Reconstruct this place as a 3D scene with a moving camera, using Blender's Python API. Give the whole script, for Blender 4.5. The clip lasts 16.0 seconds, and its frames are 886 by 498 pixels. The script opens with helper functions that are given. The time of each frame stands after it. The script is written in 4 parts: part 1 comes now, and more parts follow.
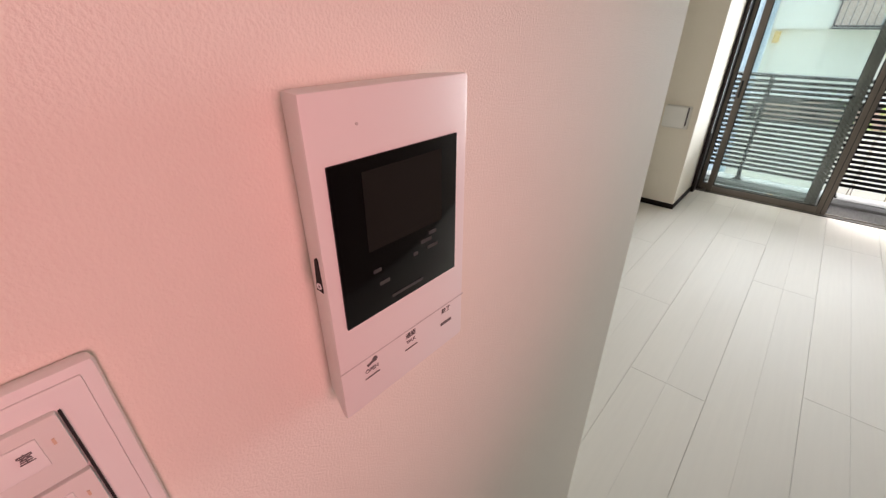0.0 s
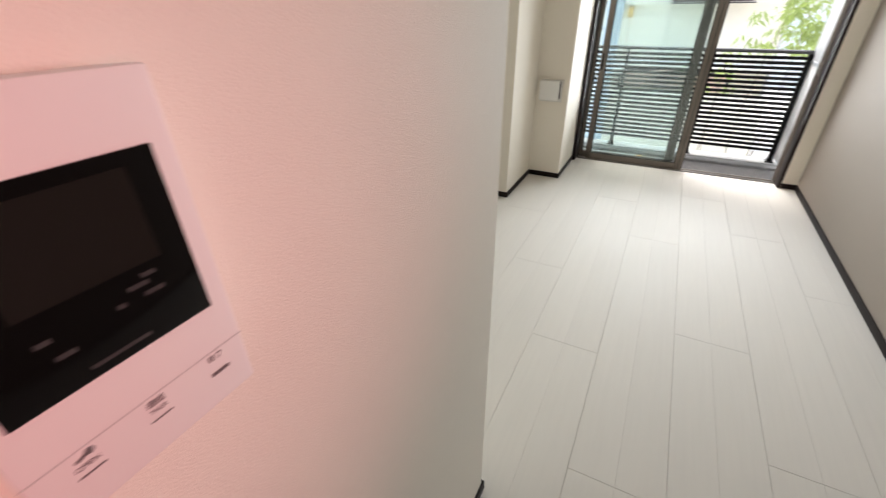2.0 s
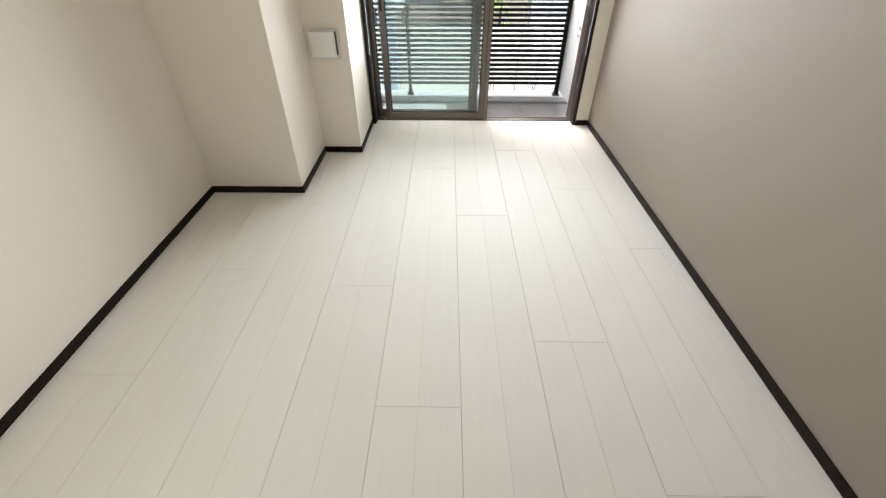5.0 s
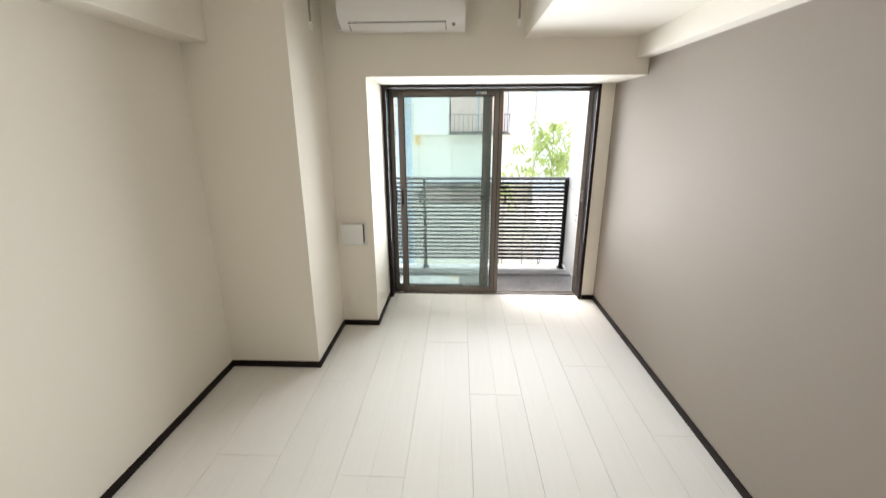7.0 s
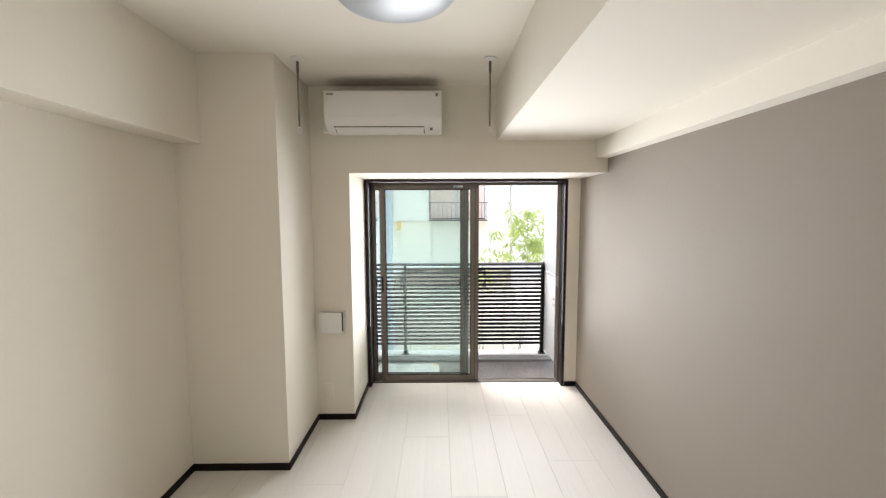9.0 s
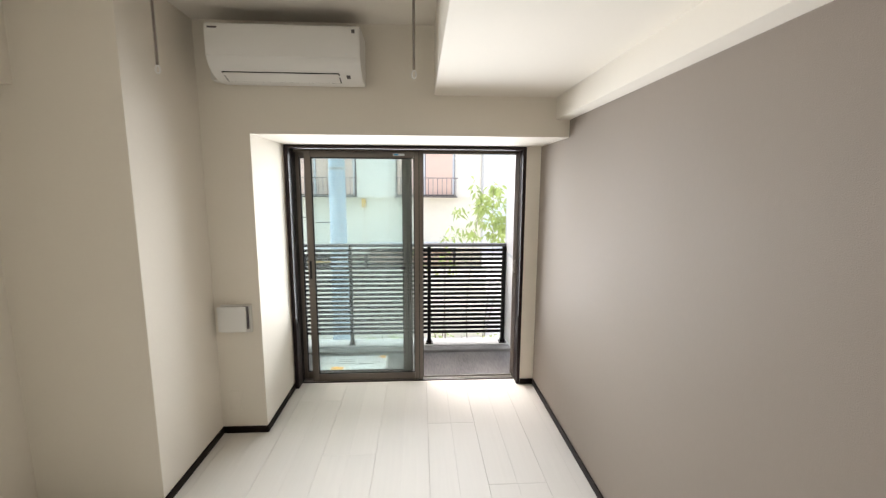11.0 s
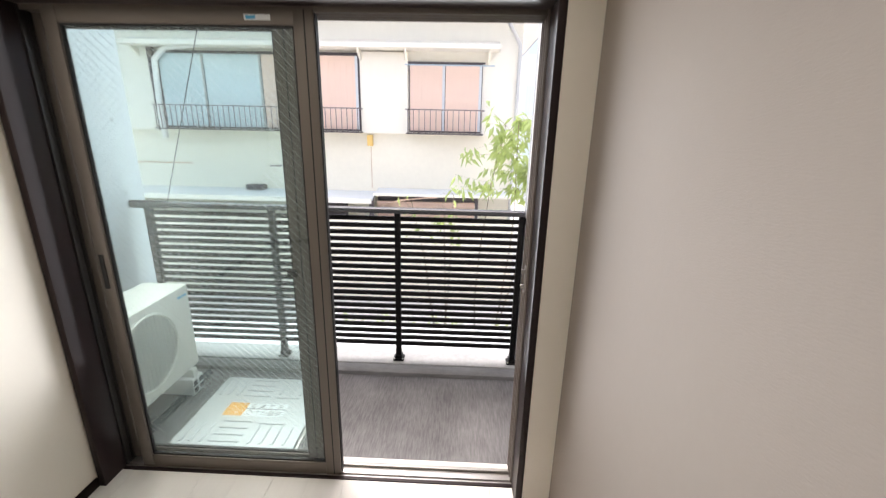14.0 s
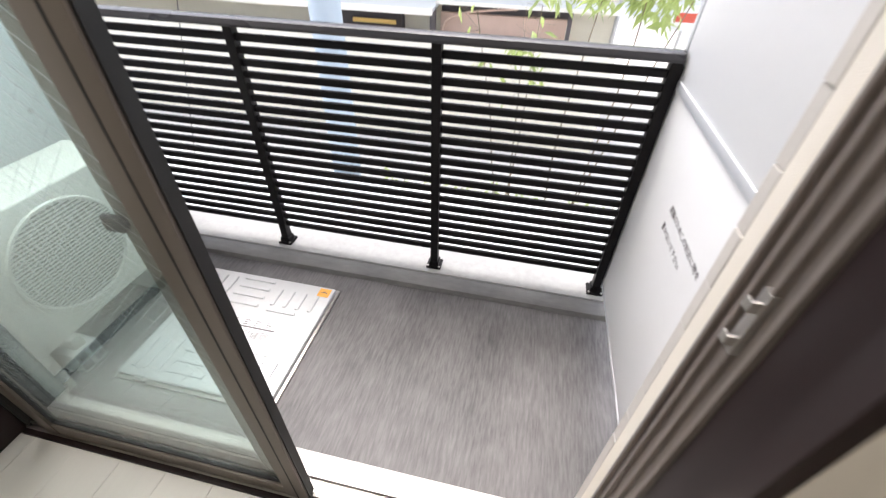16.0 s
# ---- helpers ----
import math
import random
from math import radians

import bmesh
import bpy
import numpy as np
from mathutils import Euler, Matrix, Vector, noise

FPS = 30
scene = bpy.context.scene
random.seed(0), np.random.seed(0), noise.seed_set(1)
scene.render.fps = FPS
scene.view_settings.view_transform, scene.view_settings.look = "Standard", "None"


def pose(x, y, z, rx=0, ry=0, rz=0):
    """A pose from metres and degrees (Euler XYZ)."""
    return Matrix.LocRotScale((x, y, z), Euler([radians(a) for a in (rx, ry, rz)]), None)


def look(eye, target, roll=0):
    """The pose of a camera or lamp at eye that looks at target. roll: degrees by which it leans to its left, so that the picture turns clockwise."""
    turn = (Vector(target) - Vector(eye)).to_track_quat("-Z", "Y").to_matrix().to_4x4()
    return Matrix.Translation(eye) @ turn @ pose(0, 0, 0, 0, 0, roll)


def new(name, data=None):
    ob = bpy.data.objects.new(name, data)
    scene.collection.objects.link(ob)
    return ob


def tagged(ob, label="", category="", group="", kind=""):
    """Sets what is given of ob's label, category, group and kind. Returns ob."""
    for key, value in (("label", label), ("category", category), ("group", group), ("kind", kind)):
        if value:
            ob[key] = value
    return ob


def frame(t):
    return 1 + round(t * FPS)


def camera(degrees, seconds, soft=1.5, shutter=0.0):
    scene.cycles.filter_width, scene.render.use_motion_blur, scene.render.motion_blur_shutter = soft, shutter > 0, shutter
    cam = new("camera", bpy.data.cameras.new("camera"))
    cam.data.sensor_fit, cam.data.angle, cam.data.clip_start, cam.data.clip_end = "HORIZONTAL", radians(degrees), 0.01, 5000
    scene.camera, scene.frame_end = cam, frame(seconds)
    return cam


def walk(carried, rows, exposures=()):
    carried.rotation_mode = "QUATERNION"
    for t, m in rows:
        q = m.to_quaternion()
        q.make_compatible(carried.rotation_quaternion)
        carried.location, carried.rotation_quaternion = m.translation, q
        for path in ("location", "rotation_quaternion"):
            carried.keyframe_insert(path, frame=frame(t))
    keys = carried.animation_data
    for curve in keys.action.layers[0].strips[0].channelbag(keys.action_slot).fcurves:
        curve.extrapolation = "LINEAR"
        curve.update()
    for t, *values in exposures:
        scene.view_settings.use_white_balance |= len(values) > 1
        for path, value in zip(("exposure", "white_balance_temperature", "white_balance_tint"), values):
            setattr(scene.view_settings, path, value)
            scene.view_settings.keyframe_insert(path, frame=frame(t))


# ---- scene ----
cam = camera(94.0, 16.0, soft=1.25, shutter=0.4)
U = 1.035   # metres in a unit of the plan below: makes the boards 303 x 1818 mm and the ceiling 2.40 m
PATH = [
    (0, (0.027, -0.791, 1.326), (-1.125, 0.532, 0.366), 0.1),
    (0.5, (0.023, -0.791, 1.326), (-1.171, 0.501, 0.375), -0.6),
    (1, (0.036, -0.789, 1.329), (-1.12, 0.535, 0.374), -0.8),
    (1.5, (0.055, -0.767, 1.327), (-0.955, 0.651, 0.342), -0.7),
    (2, (0.075, -0.697, 1.321), (-0.723, 0.825, 0.297), -0.9),
    (2.5, (0.083, -0.623, 1.298), (-0.467, 0.969, 0.22), -1.1),
    (3, (0.078, -0.538, 1.306), (-0.24, 1.055, 0.14), -1.1),
    (3.5, (0.061, -0.358, 1.297), (-0.084, 1.185, 0.033), -0.5),
    (6, (-0.031, 0.047, 1.29), (-0.037, 1.706, 0.173), 0.2),
    (6.5, (-0.04, 0.027, 1.446), (-0.068, 1.817, 0.555), 0.5),
    (7, (-0.01, -0.043, 1.448), (-0.086, 1.872, 0.875), -0.2),
    (7.5, (-0.023, -0.055, 1.494), (-0.104, 1.912, 1.139), -0.1),
    (8, (0.003, -0.079, 1.492), (-0.081, 1.909, 1.292), -0.1),
    (8.5, (0.016, -0.076, 1.51), (-0.037, 1.916, 1.338), -0.2),
    (9, (0.002, -0.079, 1.487), (0.018, 1.913, 1.304), -0.2),
    (9.5, (0.007, -0.031, 1.488), (0.116, 1.95, 1.233), -0.1),
    (12, (0.571, 0.87, 1.434), (0.674, 2.845, 1.139), 0.6),
    (12.5, (0.648, 1.141, 1.43), (0.72, 3.116, 1.124), 0.7),
    (13, (0.675, 1.453, 1.429), (0.718, 3.421, 1.074), 0.7),
    (13.5, (0.731, 1.773, 1.405), (0.717, 3.723, 0.964), 0.9),
    (14, (0.775, 2.062, 1.39), (0.711, 3.979, 0.822), 1.2),
    (14.5, (0.79, 2.353, 1.373), (0.653, 4.206, 0.635), 1.4),
    (15, (0.802, 2.634, 1.337), (0.59, 4.392, 0.408), 2.0),
    (15.5, (0.793, 2.877, 1.29), (0.53, 4.516, 0.174), 2.1),
    (16, (0.741, 3.081, 1.233), (0.442, 4.586, -0.05), 1.7),
]
walk(cam, [(t, look(Vector(eye) * U, Vector(target) * U, roll)) for t, eye, target, roll in PATH], exposures=[(0.0, 2.08, 6500, 10), (1.2, 2.08, 6500, 10), (3.0, 2.42, 6450, 9), (6.5, 2.40, 6450, 9), (9.0, 2.27, 6600, 11), (10.0, 2.24, 6600, 11), (13.0, 2.00, 6600, 14), (14.5, 2.00, 6550, 15), (16.0, 1.98, 6450, 13)])

# ---------------- world, sun, large lights ----------------
world = bpy.data.worlds.new("world")
scene.world = world
world.use_nodes = True
wn = world.node_tree
sky = wn.nodes.new("ShaderNodeTexSky")
sky.sky_type = "NISHITA"
sky.sun_disc = False
sky.sun_elevation = radians(72)
sky.sun_rotation = radians(328)
sky.air_density, sky.dust_density, sky.ozone_density = 1.0, 4.0, 1.0
wn.nodes["Background"].inputs["Strength"].default_value = 0.15
haze = wn.nodes.new("ShaderNodeHueSaturation")   # thin overcast: paler than a clear sky
haze.inputs["Saturation"].default_value = 0.55
haze.inputs["Value"].default_value = 1.0
wn.links.new(sky.outputs["Color"], haze.inputs["Color"])
wn.links.new(haze.outputs["Color"], wn.nodes["Background"].inputs["Color"])

sun_data = bpy.data.lights.new("sun", "SUN")
sun_data.energy, sun_data.angle, sun_data.color = 0.32, radians(30), (1.0, 0.96, 0.9)
sun = new("sun", sun_data)
sun.matrix_basis = look((-1.2, 5.9, 7.0), (0, 4, 0))

# area lamp added inside the door to boost the sky light in the room
sky_data = bpy.data.lights.new("window_skylight_fill", "AREA")
sky_data.shape, sky_data.size, sky_data.size_y = "RECTANGLE", 1.60, 1.24
sky_data.energy, sky_data.color, sky_data.spread = 8.9, (0.91, 0.96, 1.0), radians(112)
sky_lamp = new("window_skylight_fill", sky_data)
sky_lamp.matrix_basis = look(Vector((0.22, 3.385, 1.10)) * U, Vector((0.22, 0.0, 1.12)) * U)

# added unseen spot that gives the hall wall its pink glow
hall_data = bpy.data.lights.new("hall_pink_fill", "SPOT")
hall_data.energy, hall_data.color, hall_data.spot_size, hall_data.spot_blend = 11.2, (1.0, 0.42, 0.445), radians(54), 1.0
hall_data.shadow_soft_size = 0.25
hall_light = new("hall_pink_fill", hall_data)
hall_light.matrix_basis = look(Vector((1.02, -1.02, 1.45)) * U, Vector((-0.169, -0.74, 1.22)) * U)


# ---------------- materials ----------------
def node(nt, kind, **values):
    n = nt.nodes.new(kind)
    for key, value in values.items():
        n.inputs[key].default_value = value
    return n


def surface(name, colour, rough=0.5, metal=0.0, scale=(30, 30, 30), spread=0.06, grain=300.0, bump=0.05, large=1.5, per_piece=0.0, spec=0.5, coat=0.0):
    """A painted or natural surface: fine grain, broad stains, bump."""
    m = bpy.data.materials.new(name)
    m.use_nodes = True
    nt = m.node_tree
    b = nt.nodes["Principled BSDF"]
    b.inputs["Metallic"].default_value = metal
    b.inputs["Specular IOR Level"].default_value = spec
    b.inputs["Coat Weight"].default_value = coat
    tc = nt.nodes.new("ShaderNodeTexCoord")
    mp = nt.nodes.new("ShaderNodeMapping")
    mp.inputs["Scale"].default_value = scale
    nt.links.new(tc.outputs["Object"], mp.inputs["Vector"])
    if per_piece:
        piece = nt.nodes.new("ShaderNodeObjectInfo")
        jump = nt.nodes.new("ShaderNodeMath")
        jump.operation = "MULTIPLY"
        jump.inputs[1].default_value = 57.0
        nt.links.new(piece.outputs["Random"], jump.inputs[0])
        nt.links.new(jump.outputs[0], mp.inputs["Location"])
    fine = node(nt, "ShaderNodeTexNoise", Scale=1.0, Detail=6.0, Roughness=0.6)
    nt.links.new(mp.outputs["Vector"], fine.inputs["Vector"])
    broad = node(nt, "ShaderNodeTexNoise", Scale=large, Detail=3.0)
    nt.links.new(tc.outputs["Object"], broad.inputs["Vector"])
    mix = nt.nodes.new("ShaderNodeMath")
    mix.operation = "ADD"
    nt.links.new(fine.outputs["Fac"], mix.inputs[0])
    nt.links.new(broad.outputs["Fac"], mix.inputs[1])
    last = mix.outputs[0]
    if per_piece:
        info = nt.nodes.new("ShaderNodeObjectInfo")
        add = nt.nodes.new("ShaderNodeMath")
        add.operation = "MULTIPLY_ADD"
        nt.links.new(info.outputs["Random"], add.inputs[0])
        add.inputs[1].default_value = per_piece
        nt.links.new(last, add.inputs[2])
        last = add.outputs[0]
    ramp = nt.nodes.new("ShaderNodeMapRange")
    ramp.inputs["From Min"].default_value, ramp.inputs["From Max"].default_value = 0.3, 1.7 + per_piece
    ramp.inputs["To Min"].default_value, ramp.inputs["To Max"].default_value = 1 - spread, 1 + spread
    nt.links.new(last, ramp.inputs["Value"])
    col = nt.nodes.new("ShaderNodeVectorMath")
    col.operation = "SCALE"
    col.inputs[0].default_value = colour
    nt.links.new(ramp.outputs["Result"], col.inputs["Scale"])
    nt.links.new(col.outputs["Vector"], b.inputs["Base Color"])
    rr = nt.nodes.new("ShaderNodeMapRange")
    rr.inputs["From Min"].default_value, rr.inputs["From Max"].default_value = 0.3, 0.7
    rr.inputs["To Min"].default_value, rr.inputs["To Max"].default_value = max(rough - 0.06, 0.02), min(rough + 0.06, 1)
    nt.links.new(broad.outputs["Fac"], rr.inputs["Value"])
    nt.links.new(rr.outputs["Result"], b.inputs["Roughness"])
    if bump:
        g = node(nt, "ShaderNodeTexNoise", Scale=grain, Detail=3.0)
        nt.links.new(tc.outputs["Object"], g.inputs["Vector"])
        bm_ = node(nt, "ShaderNodeBump", Strength=bump, Distance=0.002)
        nt.links.new(g.outputs["Fac"], bm_.inputs["Height"])
        nt.links.new(bm_.outputs["Normal"], b.inputs["Normal"])
    return m


def clear_glass(name, tint, clear=1.0):
    m = bpy.data.materials.new(name)
    m.use_nodes = True
    b = m.node_tree.nodes["Principled BSDF"]
    b.inputs["Base Color"].default_value = (*tint, 1)
    b.inputs["Transmission Weight"].default_value = clear   # the rest is diffuse white, painted in for the veil of reflections
    b.inputs["Roughness"].default_value = 0.0
    b.inputs["IOR"].default_value = 1.45
    return m


M_WALL = surface("white_wallpaper", (0.82, 0.765, 0.67), 0.85, scale=(60, 60, 60), spread=0.025, grain=480, bump=0.36, large=0.8)
M_CEIL = surface("white_ceiling_paper", (0.82, 0.77, 0.69), 0.9, scale=(60, 60, 60), spread=0.02, grain=260, bump=0.2, large=0.8)
M_TAUPE = surface("taupe_wallpaper", (0.298, 0.252, 0.213), 0.8, scale=(90, 90, 40), spread=0.04, grain=320, bump=0.25, large=1.2)
M_FLOOR = surface("pale_oak_flooring", (0.72, 0.69, 0.64), 0.62, scale=(60, 2.5, 10), spread=0.07, grain=220, bump=0.02, large=1.2, per_piece=0.3, spec=0.18)
M_JOINT = surface("floor_joint", (0.40, 0.36, 0.31), 0.7, bump=0)
M_BASE = surface("dark_brown_baseboard", (0.013, 0.0075, 0.0065), 0.5, scale=(60, 8, 60), spread=0.2, bump=0.05, spec=0.15)
M_CASING = surface("dark_walnut_casing", (0.022, 0.013, 0.0125), 0.40, scale=(70, 70, 5), spread=0.25, bump=0.05, spec=0.22)
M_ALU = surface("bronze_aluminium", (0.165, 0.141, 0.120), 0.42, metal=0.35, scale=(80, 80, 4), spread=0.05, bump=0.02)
# same bronze frame, toned again for the shaded jamb and the skylit jamb
M_ALU_SHADED = surface("shaded_bronze_aluminium", (0.030, 0.026, 0.023), 0.42, metal=0.2, scale=(80, 80, 4), spread=0.05, bump=0.02)
M_ALU_LIT = surface("skylit_bronze_aluminium", (0.205, 0.172, 0.152), 0.42, metal=0.1, scale=(80, 80, 4), spread=0.05, bump=0.02)
M_ALU_LIGHT = surface("satin_aluminium", (0.45, 0.43, 0.40), 0.35, metal=0.8, scale=(80, 80, 4), spread=0.05, bump=0.02)
M_ALU_PALE = surface("pale_grey_aluminium", (0.62, 0.64, 0.66), 0.45, metal=0.2, spread=0.03, bump=0.02)
M_GASKET = surface("black_rubber", (0.012, 0.012, 0.012), 0.6, bump=0.02)
M_GLASS = clear_glass("greenish_float_glass", (0.84, 0.95, 0.94), 0.972)
M_WIRE = surface("glass_wire", (0.75, 0.77, 0.77), 0.45, metal=0.2, bump=0)
M_RAIL = surface("black_coated_aluminium", (0.006, 0.005, 0.0055), 0.5, scale=(10, 200, 200), spread=0.15, bump=0.03, spec=0.2)
M_RAILTOP = surface("black_handrail", (0.035, 0.034, 0.037), 0.30, scale=(10, 200, 200), spread=0.1, bump=0.02)
M_VINYL = surface("streaked_grey_vinyl", (0.107, 0.101, 0.100), 0.55, scale=(120, 14, 40), spread=1.1, grain=200, bump=0.15, large=3)
M_CONC = surface("pale_grey_concrete", (0.34, 0.34, 0.33), 0.8, scale=(25, 25, 25), spread=0.3, grain=150, bump=0.3, large=2.5)
M_LEDGE = surface("streaked_grey_concrete", (0.155, 0.152, 0.147), 0.7, scale=(9, 30, 30), spread=0.55, grain=150, bump=0.3, large=4)
M_CONCWALL = surface("painted_concrete", (0.66, 0.69, 0.70), 0.8, scale=(18, 18, 18), spread=0.05, grain=120, bump=0.15, large=1.2)
M_STONE = surface("beige_sill_stone", (0.62, 0.585, 0.535), 0.6, scale=(40, 40, 40), spread=0.12, grain=150, bump=0.1)
M_PANEL = surface("white_board", (0.80, 0.80, 0.79), 0.55, spread=0.02, bump=0.03)
M_PLASTIC = surface("white_plastic", (0.80, 0.79, 0.76), 0.38, spread=0.015, bump=0.02)
M_PLASTIC2 = surface("ivory_plastic", (0.72, 0.70, 0.655), 0.45, spread=0.02, bump=0.02)
M_GREYPL = surface("light_grey_plastic", (0.55, 0.54, 0.52), 0.5, spread=0.03, bump=0.02)
M_SCREEN = surface("black_gloss_screen", (0.003, 0.003, 0.003), 0.10, spread=0.05, bump=0, spec=0.2)
M_LCD = surface("dark_lcd", (0.012, 0.012, 0.010), 0.16, spread=0.05, bump=0, spec=0.2)
M_DARK = surface("dark_void", (0.01, 0.01, 0.01), 0.8, bump=0)
M_PRINT = surface("grey_print", (0.13, 0.12, 0.12), 0.7, bump=0)
M_PRINT_PALE = surface("pale_print", (0.045, 0.045, 0.045), 0.4, bump=0)
M_ORANGE = surface("orange_sticker", (0.80, 0.38, 0.06), 0.5, spread=0.05, bump=0)
M_LABEL = surface("white_sticker", (0.78, 0.80, 0.80), 0.5, spread=0.03, bump=0)
M_BLUE = surface("cyan_print", (0.08, 0.42, 0.66), 0.5, bump=0)
M_STEEL = surface("stainless_hatch", (0.56, 0.57, 0.57), 0.42, metal=0.25, scale=(40, 40, 40), spread=0.05, bump=0.05)
M_ACU = surface("ivory_sheet_metal", (0.70, 0.69, 0.62), 0.5, spread=0.03, bump=0.03)
# grey that stands for the shade inside the fan and the foot blocks
M_CAVITY_SHADE = surface("grey_cavity_shade", (0.11, 0.11, 0.105), 0.7, bump=0.02)
M_DARKCHROME = surface("dark_chrome", (0.26, 0.23, 0.21), 0.25, metal=1.0, spread=0.05, bump=0)
M_CHROME = surface("chrome", (0.72, 0.72, 0.72), 0.12, metal=1.0, spread=0.02, bump=0)
M_LAMP = surface("opal_lamp_cover", (0.45, 0.47, 0.51), 0.40, spread=0.01, bump=0)
M_STUCCO = surface("cream_mortar", (0.82, 0.77, 0.64), 0.9, scale=(9, 9, 9), spread=0.07, grain=60, bump=0.3, large=0.5)
M_STUCCO2 = surface("cream_board", (0.84, 0.80, 0.70), 0.85, scale=(9, 9, 2), spread=0.05, grain=60, bump=0.15, large=0.6)
M_SHUTTER = surface("peach_shutter", (0.80, 0.60, 0.49), 0.7, scale=(30, 30, 2), spread=0.05, bump=0.05)
M_SALMON = surface("salmon_wall", (0.76, 0.56, 0.46), 0.85, scale=(10, 10, 4), spread=0.1, bump=0.1)
M_CURTAIN = surface("pale_blue_curtain", (0.60, 0.69, 0.70), 0.8, scale=(14, 14, 1), spread=0.18, bump=0.05)
M_IRON = surface("dark_iron", (0.085, 0.072, 0.075), 0.6, spread=0.2, bump=0.1)
# iron lightened for the house rails: bright outdoor haze put into the colour
M_IRON_HAZED = surface("hazed_brown_iron", (0.20, 0.155, 0.15), 0.6, spread=0.2, bump=0.1)
M_ROOF = surface("pale_metal_roof", (0.62, 0.64, 0.64), 0.5, scale=(3, 14, 14), spread=0.08, bump=0.05)
M_TILE = surface("grey_roof", (0.22, 0.22, 0.23), 0.7, spread=0.1, bump=0.2)
M_POLE = surface("pale_blue_grey_steel", (0.42, 0.50, 0.57), 0.55, scale=(20, 20, 3), spread=0.07, bump=0.06)
M_ASPHALT = surface("asphalt", (0.055, 0.055, 0.055), 0.9, scale=(40, 40, 40), spread=0.25, grain=120, bump=0.4)
M_PAVE = surface("pale_paving", (0.55, 0.53, 0.50), 0.85, scale=(20, 20, 20), spread=0.12, grain=90, bump=0.2)
M_BARK = surface("bark", (0.22, 0.17, 0.11), 0.9, scale=(40, 40, 10), spread=0.25, bump=0.4)
M_YELLOW = surface("yellow_box_paint", (0.75, 0.50, 0.16), 0.6, spread=0.08, bump=0.05)
M_RUST = surface("rust_stain", (0.62, 0.48, 0.34), 0.9, spread=0.2, bump=0.1)
M_RED = surface("red_sign_paint", (0.60, 0.10, 0.06), 0.5, bump=0)
M_LEAF = surface("bamboo_leaf", (0.26, 0.31, 0.14), 0.5, scale=(12, 12, 12), spread=0.35, bump=0, large=4)
_b = M_LEAF.node_tree.nodes["Principled BSDF"]
_b.inputs["Transmission Weight"].default_value = 0.0
_tr = M_LEAF.node_tree.nodes.new("ShaderNodeBsdfTranslucent")
_tr.inputs["Color"].default_value = (0.47, 0.58, 0.18, 1)
_mx = M_LEAF.node_tree.nodes.new("ShaderNodeMixShader")
_mx.inputs[0].default_value = 0.5
M_LEAF.node_tree.links.new(_b.outputs[0], _mx.inputs[1])
M_LEAF.node_tree.links.new(_tr.outputs[0], _mx.inputs[2])
M_LEAF.node_tree.links.new(_mx.outputs[0], M_LEAF.node_tree.nodes["Material Output"].inputs["Surface"])


# ---------------- mesh helpers ----------------
def box(x0, x1, y0, y1, z0, z1, bevel=0.0, bm=None, seg=2):
    """A box between two corners, added to bm."""
    own = bmesh.new()
    bmesh.ops.create_cube(own, size=1.0)
    for v in own.verts:
        v.co = Vector(((x0 + x1) / 2 + v.co.x * (x1 - x0), (y0 + y1) / 2 + v.co.y * (y1 - y0), (z0 + z1) / 2 + v.co.z * (z1 - z0)))
    if bevel:
        bmesh.ops.bevel(own, geom=own.edges[:], offset=bevel, segments=seg, affect="EDGES", profile=0.6)
    if bm is None:
        return own
    return join(bm, own)


def join(bm, other):
    me = bpy.data.meshes.new("tmp")
    other.to_mesh(me)
    other.free()
    bm.from_mesh(me)
    bpy.data.meshes.remove(me)
    return bm


def rod(p, q, r, r2=None, sides=12, bm=None, caps=True):
    """A round bar from p to q."""
    p, q = Vector(p), Vector(q)
    own = bmesh.new()
    bmesh.ops.create_cone(own, cap_ends=caps, segments=sides, radius1=r, radius2=r if r2 is None else r2, depth=(q - p).length)
    turn = (q - p).to_track_quat("Z", "Y").to_matrix().to_4x4()
    bmesh.ops.transform(own, matrix=Matrix.Translation((p + q) / 2) @ turn, verts=own.verts[:])
    if bm is None:
        return own
    return join(bm, own)


def tube(points, r, sides=8, bm=None):
    """A bent round bar through points."""
    own = bmesh.new()
    for a, b in zip(points[:-1], points[1:]):
        rod(a, b, r, sides=sides, bm=own)
    for p in points[1:-1]:
        ball = bmesh.new()
        bmesh.ops.create_uvsphere(ball, u_segments=sides, v_segments=6, radius=r)
        bmesh.ops.translate(ball, verts=ball.verts[:], vec=p)
        join(own, ball)
    return own if bm is None else join(bm, own)


def lathe(profile, centre, sides=48):
    """A turned body: (radius, z) pairs round the vertical through centre."""
    bm = bmesh.new()
    rings = []
    for r, z in profile:
        rings.append([bm.verts.new((centre[0] + r * math.cos(2 * math.pi * k / sides), centre[1] + r * math.sin(2 * math.pi * k / sides), centre[2] + z)) for k in range(sides)])
    for a, b in zip(rings[:-1], rings[1:]):
        for k in range(sides):
            bm.faces.new((a[k], a[(k + 1) % sides], b[(k + 1) % sides], b[k]))
    bm.faces.new(rings[0])
    bm.faces.new(rings[-1][::-1])
    bmesh.ops.recalc_face_normals(bm, faces=bm.faces[:])
    return bm


